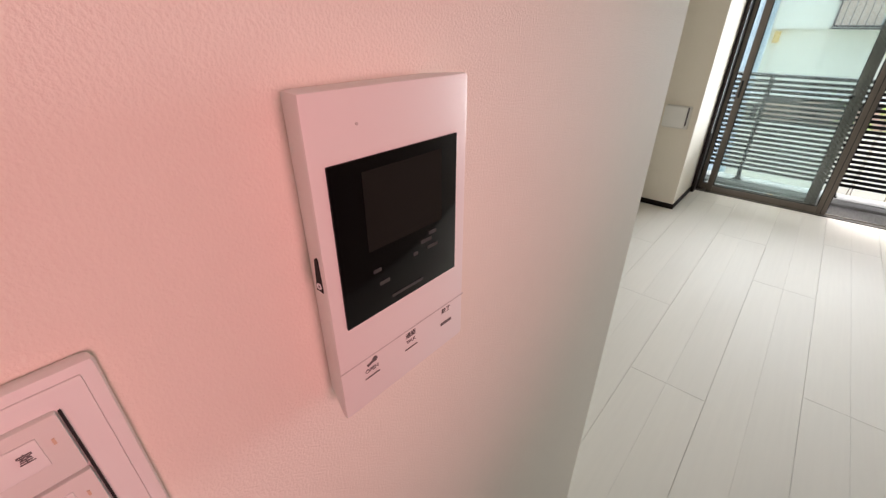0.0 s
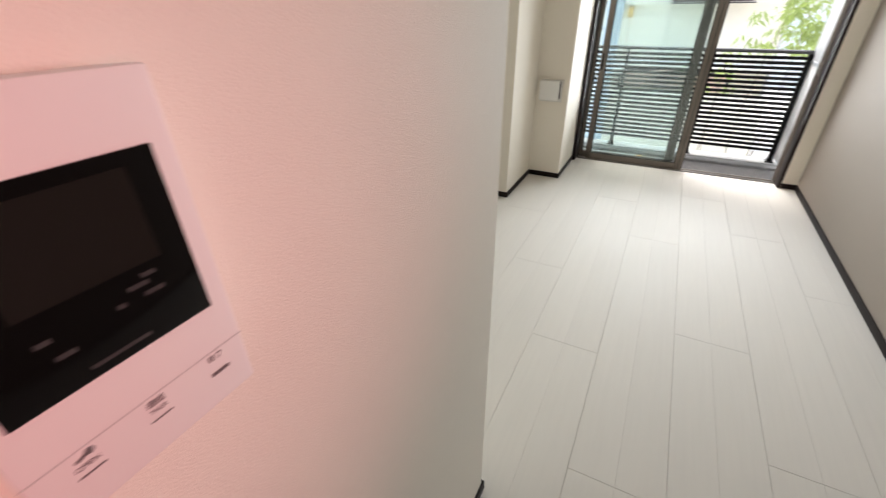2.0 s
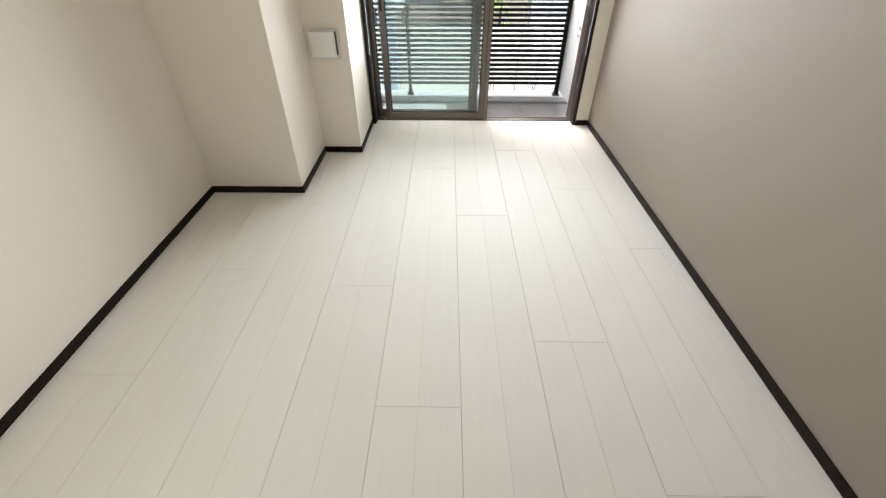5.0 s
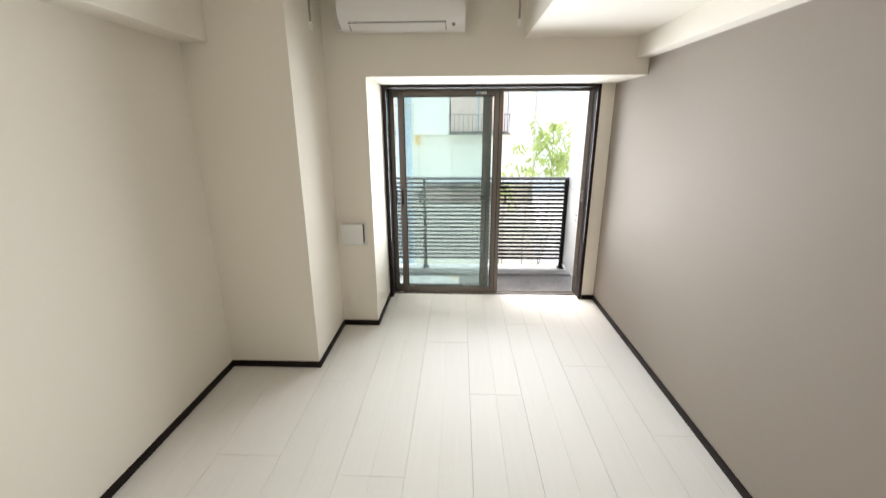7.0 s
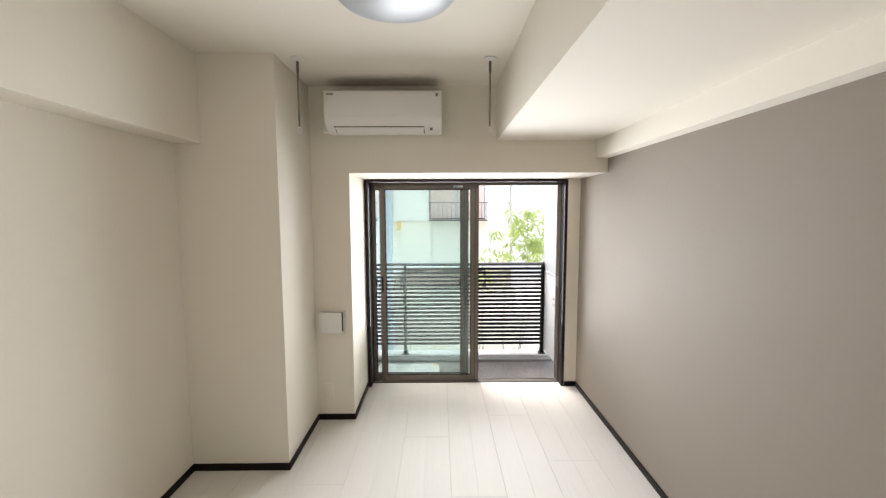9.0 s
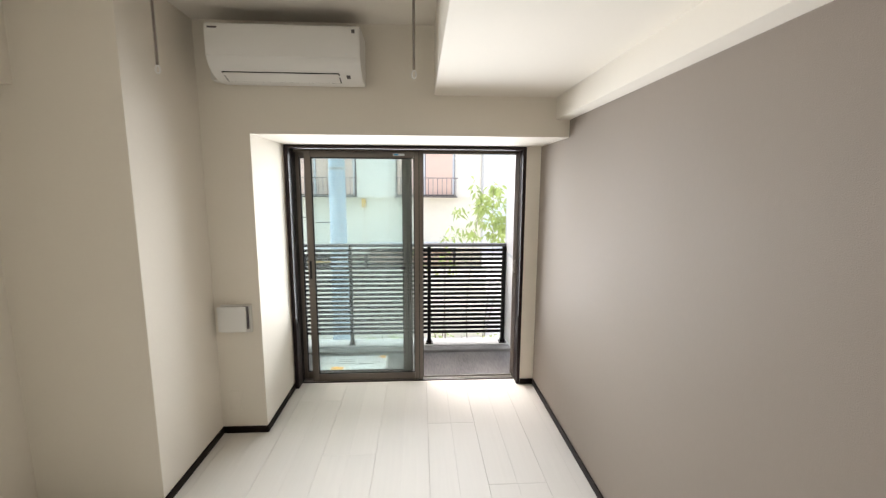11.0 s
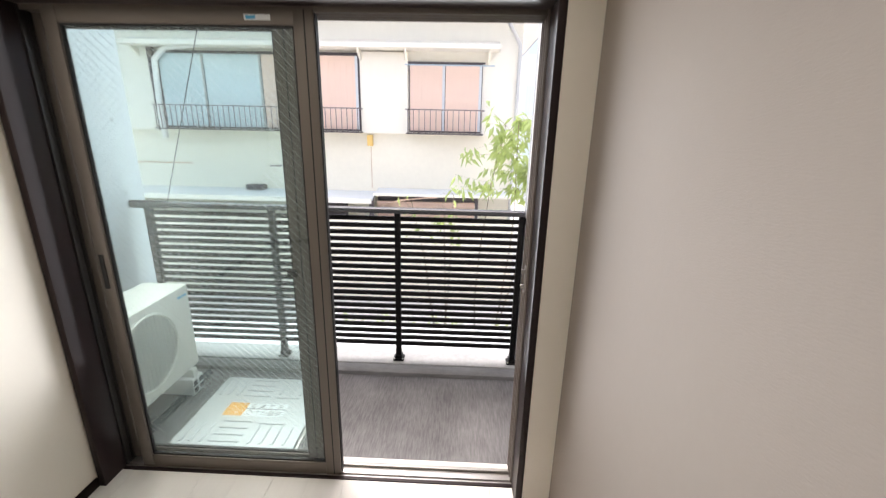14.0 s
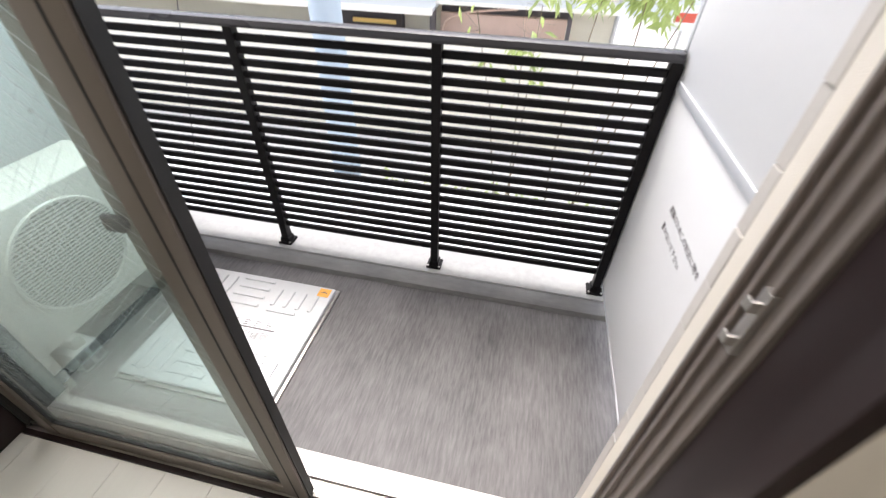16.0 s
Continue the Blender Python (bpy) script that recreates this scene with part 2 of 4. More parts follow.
def prism(outline, axis, a, b, bevel=0.0):
    """A polygon of (u, v) pairs pushed from a to b along x ('x': u=y, v=z), y ('y': u=x, v=z) or z ('z': u=x, v=y)."""
    bm = bmesh.new()
    def at(u, v, w):
        return {"x": (w, u, v), "y": (u, w, v), "z": (u, v, w)}[axis]
    lo = [bm.verts.new(at(u, v, a)) for u, v in outline]
    hi = [bm.verts.new(at(u, v, b)) for u, v in outline]
    bm.faces.new(lo)
    bm.faces.new(hi[::-1])
    n = len(outline)
    for k in range(n):
        bm.faces.new((lo[k], hi[k], hi[(k + 1) % n], lo[(k + 1) % n]))
    bmesh.ops.recalc_face_normals(bm, faces=bm.faces[:])
    if bevel:
        bmesh.ops.bevel(bm, geom=bm.edges[:], offset=bevel, segments=2, affect="EDGES")
    return bm


def mesh_of(name, bm, material, smooth=True):
    me = bpy.data.meshes.new(name)
    bm.to_mesh(me)
    bm.free()
    me.transform(Matrix.Scale(U, 4))
    me.materials.append(material)
    if smooth:
        me.shade_smooth()
        me.set_sharp_from_angle(angle=radians(35))
    return me


def part(name, bm, material, parent=None, label="", smooth=True):
    ob = new(name, mesh_of(name, bm, material, smooth))
    if parent is not None:
        ob.parent = parent
        if parent.parent is None:
            ob.matrix_parent_inverse = parent.matrix_basis.inverted()
    if label:
        ob["label"] = label
    return ob


def thing(name, base, label, category, group="", kind=""):
    """An Empty at its base that carries the parts of one thing."""
    ob = new(name)
    ob.empty_display_size = 0.05
    ob.matrix_basis = Matrix.Translation(Vector(base) * U)
    return tagged(ob, label, category, group, kind)


def setting(name, bm, material, label, category):
    return tagged(part(name, bm, material), label, category, kind="structure")


def words(name, text, size, m, material, parent):
    """Raised printed letters, 0.4 mm thick, at the pose m."""
    cu = bpy.data.curves.new(name, "FONT")
    cu.body, cu.size, cu.extrude, cu.align_x, cu.align_y = text, size * U, 0.0002, "CENTER", "CENTER"
    cu.materials.append(material)
    ob = new(name, cu)
    m.translation *= U
    ob.matrix_basis = m
    ob.parent = parent
    if parent.parent is None:
        ob.matrix_parent_inverse = parent.matrix_basis.inverted()
    return ob


# ---------------- plan ----------------
XR, XL = 1.153, -1.422          # long walls
XP, YP = -0.872, 2.192          # pillar: side face, front face
YN, XN = 2.772, -0.612          # wall with the air conditioner, reveal of the door
YC = 3.31                       # inner face of the door casing
ZC, ZL = 2.32, 1.746            # ceiling, lintel
XI, YI = -0.169, 0.0            # hall wall with the intercom and its corner
YB = -3.0                       # back wall
YO = 3.60                       # outer face of the building
ZB = -0.21                      # balcony floor
ZG = -2.2                       # street

# walls
setting("wall_east", box(XR, XR + 0.15, YB, YO, -0.05, 2.6), M_TAUPE, "taupe woven wallpaper wall beside the room", "wall")
setting("wall_west", box(XL - 0.15, XL, YI, YO, -0.05, 2.6), M_WALL, "off-white textured wallpaper wall", "wall")
setting("wall_hall", box(XL - 0.15, XI, YB, YI, -0.05, 2.6, 0.003), M_WALL, "off-white textured wallpaper hall wall with intercom", "wall")
setting("wall_south", box(XI, XR, YB - 0.15, YB, -0.05, 2.6), M_WALL, "plain off-white wall closing the hall", "wall")
setting("pillar", box(XL - 0.05, XP, YP, YO - 0.01, -0.05, ZC + 0.05, 0.002), M_WALL, "off-white papered pillar in the corner", "pillar")
setting("wall_north", box(XP - 0.05, XN, YN, YO - 0.004, -0.05, ZC + 0.05), M_WALL, "narrow off-white wall beside the balcony door", "wall")
setting("wall_lintel", box(XN, XR + 0.05, YN, YO - 0.004, ZL, ZC + 0.05), M_WALL, "off-white wall above the balcony door", "wall")
setting("wall_door_strip", box(1.053, XR, YC, YO, -0.05, ZL), M_WALL, "narrow off-white strip beside the balcony door", "wall")
setting("beam_west", box(XL - 0.05, -1.278, YI - 0.05, YP + 0.05, 1.852, ZC + 0.05, 0.003), M_WALL, "shallow off-white papered ceiling beam", "beam")
setting("beam_east", box(1.072, XR + 0.05, YB, YN + 0.05, 1.842, ZC + 0.05, 0.003), M_CEIL, "white papered edge beam along the wall", "beam")
setting("soffit", box(0.388, 1.10, YB, YN + 0.05, 1.962, ZC + 0.05, 0.003), M_CEIL, "white dropped ceiling box along the wall", "soffit")
setting("ceiling", box(XL - 0.15, XR + 0.15, YB - 0.15, YO, ZC, ZC + 0.25), M_CEIL, "plain white papered ceiling", "ceiling")
setting("sub_floor", box(XL - 0.15, XR + 0.15, YB - 0.15, 3.41, -0.30, -0.012), M_JOINT, "dark base under the floorboards", "floor")

# baseboards, 42 mm high
bb, bh = 0.008, 0.042
for x0, x1, y0, y1 in ((XR - bb, XR, YB, YC), (1.053, XR - bb, YC - bb, YC), (XN, XN + bb, YN - bb, YC), (XP + bb, XN, YN - bb, YN), (XP, XP + bb, YP - bb, YN),
                       (XL + bb, XP, YP - bb, YP), (XL, XL + bb, YI + bb, YP), (XL, XI + bb, YI, YI + bb), (XI, XI + bb, YB, YI)):
    setting("baseboard", box(x0, x1, y0, y1, 0.001, bh, 0.0015), M_BASE, "dark brown wooden baseboard at the wall foot", "baseboard")

# ---------------- balcony door ----------------
door = thing("door_1", (0.22, 3.42, 0.0), "bronze aluminium sliding balcony door, half open, dark casing", "door", kind="structure")
part("casing", box(-0.606, -0.580, YC, 3.415, 0.0, ZL - 0.002, 0.002), M_CASING, door, "dark walnut jamb casing")
part("casing", box(1.028, 1.0525, YC, 3.415, 0.0, ZL - 0.002, 0.002), M_CASING, door, "dark walnut jamb casing")
part("casing", box(-0.580, 1.028, YC, 3.415, 1.722, ZL - 0.002, 0.002), M_CASING, door, "dark walnut head casing")
part("casing", box(-0.580, 1.028, 3.398, 3.412, -0.012, 0.003, 0.001), M_CASING, door, "dark wooden threshold strip")


def jamb(x, side):
    """Aluminium jamb with sash guides; side is +1 where the opening lies at greater x."""
    bm = box(min(x, x + side * 0.022), max(x, x + side * 0.022), 3.415, 3.518, -0.02, ZL - 0.002, 0.002)
    for y in (3.418, 3.450, 3.482, 3.508):
        x1 = x + side * 0.031
        box(min(x + side * 0.021, x1), max(x + side * 0.021, x1), y, y + 0.008, 0.0, 1.725, 0.0015, bm)
    return bm


# light put into the colour: left jamb shaded, right jamb lit
part("jamb", jamb(-0.606, 1), M_ALU_SHADED, door)
part("jamb", jamb(1.0525, -1), M_ALU_LIT, door)
head = box(-0.584, 1.0305, 3.415, 3.518, 1.722, ZL - 0.002, 0.002)
for y in (3.420, 3.450, 3.482, 3.508):
    box(-0.584, 1.0305, y, y + 0.006, 1.706, 1.723, 0.001, head)
part("head_track", head, M_ALU, door)
track = box(-0.584, 1.0305, 3.412, 3.50, -0.03, -0.008, 0.001)
for y in (3.428, 3.474):
    box(-0.584, 1.0305, y, y + 0.005, -0.009, 0.004, 0.001, track)
box(-0.584, 1.0305, 3.412, 3.418, -0.009, 0.004, 0.001, track)
part("bottom_track", track, M_ALU_LIGHT, door, "pale aluminium bottom track with runners")
part("sill", box(-0.606, 1.0525, 3.50, 3.552, -0.208, -0.032, 0.004), M_STONE, door, "beige stone outer sill")


def sash(x0, x1, y, z0, z1, name):
    """One sliding sash with wired glass."""
    s = part(name, box(x0, x0 + 0.045, y - 0.016, y + 0.016, z0, z1, 0.003), M_ALU, door)
    part("stile", box(x1 - 0.062, x1, y - 0.016, y + 0.016, z0, z1, 0.003), M_ALU, s)
    part("top_rail", box(x0 + 0.045, x1 - 0.062, y - 0.014, y + 0.014, z1 - 0.045, z1, 0.002), M_ALU, s)
    part("bottom_rail", box(x0 + 0.045, x1 - 0.062, y - 0.014, y + 0.014, z0, z0 + 0.054, 0.002), M_ALU, s)
    gx0, gx1, gz0, gz1 = x0 + 0.045, x1 - 0.062, z0 + 0.054, z1 - 0.045
    seal = bmesh.new()
    for a in (box(gx0, gx0 + 0.006, y - 0.008, y + 0.008, gz0, gz1), box(gx1 - 0.006, gx1, y - 0.008, y + 0.008, gz0, gz1),
              box(gx0 + 0.006, gx1 - 0.006, y - 0.008, y + 0.008, gz0, gz0 + 0.006), box(gx0 + 0.006, gx1 - 0.006, y - 0.008, y + 0.008, gz1 - 0.006, gz1)):
        join(seal, a)
    join(seal, box(x1, x1 + 0.004, y - 0.010, y + 0.012, z0 + 0.01, z1 - 0.01))
    join(seal, box(x1 - 0.030, x1 - 0.026, y - 0.0166, y - 0.0155, z0 + 0.002, z1 - 0.002))
    part("gasket", seal, M_GASKET, s)
    pane = part("pane", box(gx0 + 0.001, gx1 - 0.001, y - 0.003, y + 0.003, gz0 + 0.001, gz1 - 0.001), M_GLASS, s, "wired safety glass", smooth=False)
    pane.visible_shadow = False
    return s, (gx0 + 0.006, gx1 - 0.006, gz0 + 0.006, gz1 - 0.006)


def wires(x0, x1, y, z0, z1, pitch, r, ways):
    """Diamond wire net laid in a pane."""
    verts, faces = [], []
    w, h = x1 - x0, z1 - z0
    for way in ways:
        c = -h
        while c < w:
            a = max(0.0, -c)
            b = min(h, w - c)
            if b - a > 0.02:
                pts = []
                for s in (a, b):
                    u = c + s
                    pts.append((x0 + (u if way > 0 else w - u), z0 + s))
                (ax, az), (bx, bz) = pts
                n = Vector((-(bz - az), bx - ax)).normalized() * r
                i = len(verts)
                for px, pz in pts:
                    verts += [(px + n.x, y, pz + n.y), (px - n.x, y, pz - n.y), (px, y - r, pz), (px, y + r, pz)]
                faces += [(i, i + 4, i + 6, i + 2), (i + 2, i + 6, i + 5, i + 1), (i + 1, i + 5, i + 7, i + 3), (i + 3, i + 7, i + 4, i)]
            c += pitch
    me = bpy.data.meshes.new("wire_net")
    me.from_pydata(verts, [], faces)
    me.transform(Matrix.Scale(U, 4))
    me.materials.append(M_WIRE)
    return me


inner, g1 = sash(-0.505, 0.330, 3.431, 0.004, 1.716, "inner_sash")
outer, g2 = sash(-0.598, 0.246, 3.477, 0.004, 1.716, "outer_sash")
for holder, g, y, ways in ((outer, g2, 3.4765, (1, -1)), (inner, g1, 3.4305, (-1,))):
    net = new("wire_net", wires(g[0], g[1], y, g[2], g[3], 0.030, 0.00036, ways))
    net.parent = holder
    net["kind"] = "stuff"
part("crescent_lock", join(box(0.166, 0.200, 3.450, 3.462, 0.855, 0.88, 0.003), rod((0.190, 3.462, 0.867), (0.190, 3.452, 0.867), 0.012)), M_GASKET, outer, "small black sash lock")
part("pull_handle", box(-0.494, -0.478, 3.411, 3.4165, 0.80, 0.93, 0.002), M_GASKET, inner, "narrow black finger pull")
part("maker_label", box(0.12, 0.20, 3.4165, 3.4175, 1.684, 1.700), M_LABEL, inner, "small printed maker's label")
part("maker_label", box(0.125, 0.155, 3.4160, 3.4167, 1.687, 1.697), M_BLUE, inner, "small dark blue print")
catch = box(1.020, 1.0305, 3.448, 3.466, 0.825, 0.925, 0.002)
for z in (0.838, 0.895):
    box(1.008, 1.0215, 3.450, 3.456, z, z + 0.016, 0.002, catch)
    box(1.008, 1.0120, 3.456, 3.464, z, z + 0.016, 0.001, catch)
part("lock_receiver", catch, M_ALU_LIGHT, door, "satin lock receiver on the jamb")

# ---------------- balcony ----------------
setting("balcony_slab", box(-1.30, 3.2, 3.50, 4.72, -0.42, ZB - 0.006), M_CONC, "grey concrete balcony slab", "slab")
setting("balcony_floor", box(-1.298, 3.2, 3.502, 4.448, ZB - 0.006, ZB), M_VINYL, "grey streaked vinyl balcony floor sheet", "floor")
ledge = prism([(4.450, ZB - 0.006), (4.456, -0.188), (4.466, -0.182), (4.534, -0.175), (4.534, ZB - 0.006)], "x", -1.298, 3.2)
setting("balcony_ledge", ledge, M_LEDGE, "darker streaked grey concrete ledge along the kerb", "ledge")
kerb = prism([(4.5345, ZB - 0.006), (4.5345, -0.168), (4.544, -0.161), (4.70, -0.153), (4.72, -0.161), (4.72, ZB - 0.006)], "x", -1.30, 3.2)
setting("balcony_kerb", kerb, M_CONC, "pale concrete kerb under the railing", "kerb")
setting("wall_balcony", box(-1.46, -1.30, YO, 4.715, -0.5, 3.0, 0.006), M_CONCWALL, "pale painted concrete balcony side wall", "wall")
setting("wall_outer", box(1.3035, 3.2, YO - 0.15, YO, -0.5, 3.0), M_STONE, "beige outer wall beside the balcony door", "wall")
setting("wall_outer_top", box(-1.46, 3.2, YO - 0.15, YO - 0.002, 2.5705, 4.5), M_STONE, "beige outer wall above the balcony door", "wall")
edge = setting("wall_outer_edge", box(1.0560, 1.3030, YO, YO + 0.026, ZB, 2.57), M_STONE, "beige stone tile edge beside the balcony door", "wall")
tile_rng = random.Random(21)
for k in range(27):
    z = ZB + 0.004 + k * 0.1
    d = tile_rng.uniform(-0.0015, 0.0015)
    part("tile", box(1.0530 + d, 1.1990, YO + 0.001, YO + 0.029 + d, z, z + 0.0985, 0.0015, seg=1), M_STONE, edge)

# partition between two balconies
screen = thing("balcony_partition", (1.205, 4.1, -0.09), "white balcony partition board with a grey joint rail", "partition", kind="structure")
part("lower_board", box(1.200, 1.212, 3.632, 4.60, -0.09, 0.79, 0.001), M_PANEL, screen)
part("upper_board", box(1.200, 1.212, 3.632, 4.60, 0.818, 2.3, 0.001), M_PANEL, screen)
part("joint_rail", box(1.195, 1.216, 3.632, 4.60, 0.790, 0.818, 0.002), M_ALU_PALE, screen, "pale aluminium joint rail")
part("post", box(1.195, 1.216, 4.60, 4.625, -0.15, 2.3, 0.002), M_ALU_PALE, screen, "pale aluminium end post")
part("bottom_rail", box(1.198, 1.214, 3.632, 4.60, -0.102, -0.090, 0.001), M_ALU_PALE, screen)


words("notice_lettering", "避難のためこの附近に物を", 0.0265, pose(1.1994, 4.066, 0.556, 90, 0, -90), M_PRINT, screen)
words("notice_lettering", "置かないで下さい", 0.0265, pose(1.1994, 4.124, 0.492, 90, 0, -90), M_PRINT, screen)

# emergency board on the other side wall
board = thing("wall_board", (-1.297, 3.98, 0.68), "white board fixed to the balcony side wall", "board", kind="structure")
part("board", box(-1.300, -1.290, 3.61, 4.355, 0.68, 2.35, 0.002), M_PANEL, board)
part("edge_strip", box(-1.300, -1.284, 4.340, 4.352, 0.73, 2.33, 0.002), M_ALU_LIGHT, board, "thin grey edge strip")
part("latch", box(-1.292, -1.278, 4.330, 4.360, 1.23, 1.27, 0.003), M_IRON, board, "small dark latch")
for y, z in ((4.565, 1.388), (4.385, 0.945), (4.565, 0.953), (4.385, 0.525)):
    tagged(part("anchor_hole", rod((-1.301, y, z), (-1.2985, y, z), 0.011), M_CONC), "small grey plugged anchor hole in the wall", "anchor", "anchor holes")

# railing
rail = thing("balcony_railing", (-0.03, 4.582, -0.158), "black aluminium slatted balcony railing on a kerb", "railing", kind="structure")
post_x = (-1.190, -0.396, 0.402, 1.176)
for x in post_x:
    p = part("post", box(x - 0.018, x + 0.018, 4.565, 4.605, -0.153, 0.869, 0.003), M_RAIL, rail)
    part("base_plate", prism([(x - 0.036, 4.550), (x + 0.036, 4.550), (x + 0.036, 4.622), (x - 0.036, 4.622)], "z", -0.159, -0.145, 0.003), M_RAIL, p)
    part("shoe", box(x - 0.024, x + 0.024, 4.559, 4.611, -0.146, -0.121, 0.005), M_RAIL, p)
    for dx in (-0.028, 0.028):
        part("bolt", rod((x + dx, 4.556, -0.146), (x + dx, 4.556, -0.140), 0.005, sides=6), M_ALU_LIGHT, p)
slat_mesh = None
for a, b in zip(post_x[:-1], post_x[1:]):
    for k in range(20):
        z = 0.831 - k * 0.0457
        w = b - a - 0.036
        if slat_mesh is None or abs(w - slat_mesh[0]) > 0.001:
            slat_mesh = (w, mesh_of("slat", box(-w / 2, w / 2, -0.009, 0.009, -0.0140, 0.0140, 0.003, seg=1), M_RAIL))
        s = new("slat", slat_mesh[1])
        s.parent = rail
        s.matrix_parent_inverse = rail.matrix_basis.inverted()
        s.location = Vector(((a + b) / 2, 4.585, z)) * U
part("top_rail", prism([(4.558, 0.869), (4.612, 0.869), (4.616, 0.878), (4.611, 0.895), (4.599, 0.901), (4.571, 0.901), (4.559, 0.895), (4.554, 0.878)], "x", -1.255, 1.190), M_RAILTOP, rail, "black rounded top rail")
part("wall_bracket", box(-1.30, -1.065, 4.567, 4.603, 0.858, 0.905, 0.006), M_RAIL, rail)
part("wall_bracket", box(1.188, 1.200, 4.570, 4.600, 0.809, 0.859, 0.003), M_RAIL, rail)

# outdoor unit of the air conditioner: front faces +x
unit = thing("outdoor_unit", (-0.95, 3.975, ZB), "ivory outdoor air-conditioner unit on plastic blocks", "air conditioner")
UX0, UX1, UY0, UY1, UZ0, UZ1 = -1.080, -0.815, 3.655, 4.295, -0.055, 0.468
part("cabinet", box(UX0, UX1, UY0, UY1, UZ0, UZ1, 0.012, seg=3), M_ACU, unit)
cy, cz = 3.935, 0.215
ring = bmesh.new()
for k in range(48):
    a0, a1 = 2 * math.pi * k / 48, 2 * math.pi * (k + 1) / 48
    rod((UX1 + 0.008, cy + 0.206 * math.cos(a0), cz + 0.206 * math.sin(a0)), (UX1 + 0.008, cy + 0.206 * math.cos(a1), cz + 0.206 * math.sin(a1)), 0.008, sides=6, bm=ring)
grille = part("fan_grille", ring, M_ACU, unit, "round ivory fan grille")
# flat disc, coloured as the shade inside the fan housing
part("fan_shade_disc", rod((UX1 - 0.02, cy, cz), (UX1 + 0.0015, cy, cz), 0.200, sides=48), M_CAVITY_SHADE, grille, "dark disc painted as the shade behind the grille")
bars = bmesh.new()
k = -0.196
while k < 0.198:
    half = math.sqrt(0.202 ** 2 - k ** 2)
    rod((UX1 + 0.006, cy - half, cz + k), (UX1 + 0.006, cy + half, cz + k), 0.0030, sides=5, bm=bars)
    k += 0.0135
k = -0.196
while k < 0.198:
    half = math.sqrt(0.202 ** 2 - k ** 2)
    rod((UX1 + 0.010, cy + k, cz - half), (UX1 + 0.010, cy + k, cz + half), 0.0022, sides=5, bm=bars)
    k += 0.028
tagged(part("grille_bars", bars, M_ACU, grille), kind="stuff")
part("emblem", box(UX1, UX1 + 0.001, 4.195, 4.275, 0.405, 0.420), M_BLUE, unit, "cyan printed emblem")
part("side_seam", box(UX1 - 0.0005, UX1 + 0.0008, 4.150, 4.1525, UZ0 + 0.012, UZ1 - 0.030), M_GREYPL, unit)
part("top_seam", box(UX0 - 0.0015, UX1 + 0.0015, UY0 - 0.0015, UY1 + 0.0015, UZ1 - 0.030, UZ1 - 0.026), M_GREYPL, unit)
for y in (3.755, 4.215):
    block = part("foot_block", box(UX0 - 0.03, UX1 + 0.030, y - 0.050, y + 0.050, ZB, ZB + 0.105, 0.006), M_PLASTIC, unit, "white hollow plastic foot block")
    # hollows are flat plates with their inner shade painted on
    for dy in (-0.027, 0.027):
        for z in (ZB + 0.012, ZB + 0.058):
            part("hollow", box(UX1 + 0.0295, UX1 + 0.0308, y + dy - 0.017, y + dy + 0.017, z, z + 0.032), M_CAVITY_SHADE, block)
    part("mount_foot", box(UX0 - 0.02, UX1 + 0.02, y - 0.02, y + 0.02, ZB + 0.1045, UZ0 + 0.002, 0.002), M_ACU, unit)

# escape hatch in the balcony floor
hatch = thing("escape_hatch", (-0.335, 4.02, ZB), "pressed steel escape hatch cover with orange stickers", "hatch")
HX0, HX1, HY0, HY1, HZ = -0.655, -0.015, 3.725, 4.325, -0.176
part("rim", box(HX0 - 0.012, HX1 + 0.012, HY0 - 0.012, HY1 + 0.012, ZB, ZB + 0.012, 0.002), M_ALU_LIGHT, hatch, "thin steel rim")
part("cover", box(HX0, HX1, HY0, HY1, ZB + 0.012, HZ, 0.010, seg=3), M_STEEL, hatch)


def rib(x0, x1, y0, y1):
    part("pressed_rib", box(x0, x1, y0, y1, HZ - 0.004, HZ + 0.007, 0.005), M_STEEL, hatch)


for x in (-0.62, -0.57, -0.515):
    rib(x, x + 0.018, 3.76, 3.90)
    rib(x, x + 0.018, 4.14, 4.29)
for y in (3.765, 3.815, 3.865, 3.915):
    rib(-0.465, -0.31, y, y + 0.016)
    rib(-0.465, -0.31, y + 0.37, y + 0.386)
for x in (-0.265, -0.205, -0.145, -0.085):
    rib(x, x + 0.018, 3.76, 3.89)
    rib(x, x + 0.018, 4.16, 4.26)
rib(-0.265, -0.127, 3.905, 3.921)
rib(-0.265, -0.127, 4.125, 4.141)
part("orange_sticker", box(-0.505, -0.395, 3.965, 4.075, HZ, HZ + 0.0012, 0.0), M_ORANGE, hatch, "square orange sticker")
note = part("white_sticker", box(-0.394, -0.165, 3.965, 4.075, HZ, HZ + 0.001), M_LABEL, hatch, "white printed sticker")
part("rule", box(-0.394, -0.165, 4.022, 4.030, HZ + 0.001, HZ + 0.0014), M_PRINT, note)
words("lettering", "避難はしご", 0.042, pose(-0.280, 3.994, HZ + 0.0014, 0, 0, 180), M_PRINT, note)
small = bmesh.new()
rng = random.Random(5)
for k in range(4):
    for j in range(3):
        x = -0.37 + k * 0.052
        w = rng.uniform(0.008, 0.024)
        box(x, x + w, 4.036 + j * 0.011, 4.041 + j * 0.011, HZ + 0.001, HZ + 0.0014, 0, small)
tagged(part("small_print", small, M_PRINT, note), kind="stuff")
corner = part("corner_sticker", box(-0.085, -0.030, 4.262, 4.312, HZ, HZ + 0.0012), M_ORANGE, hatch, "small orange corner sticker")
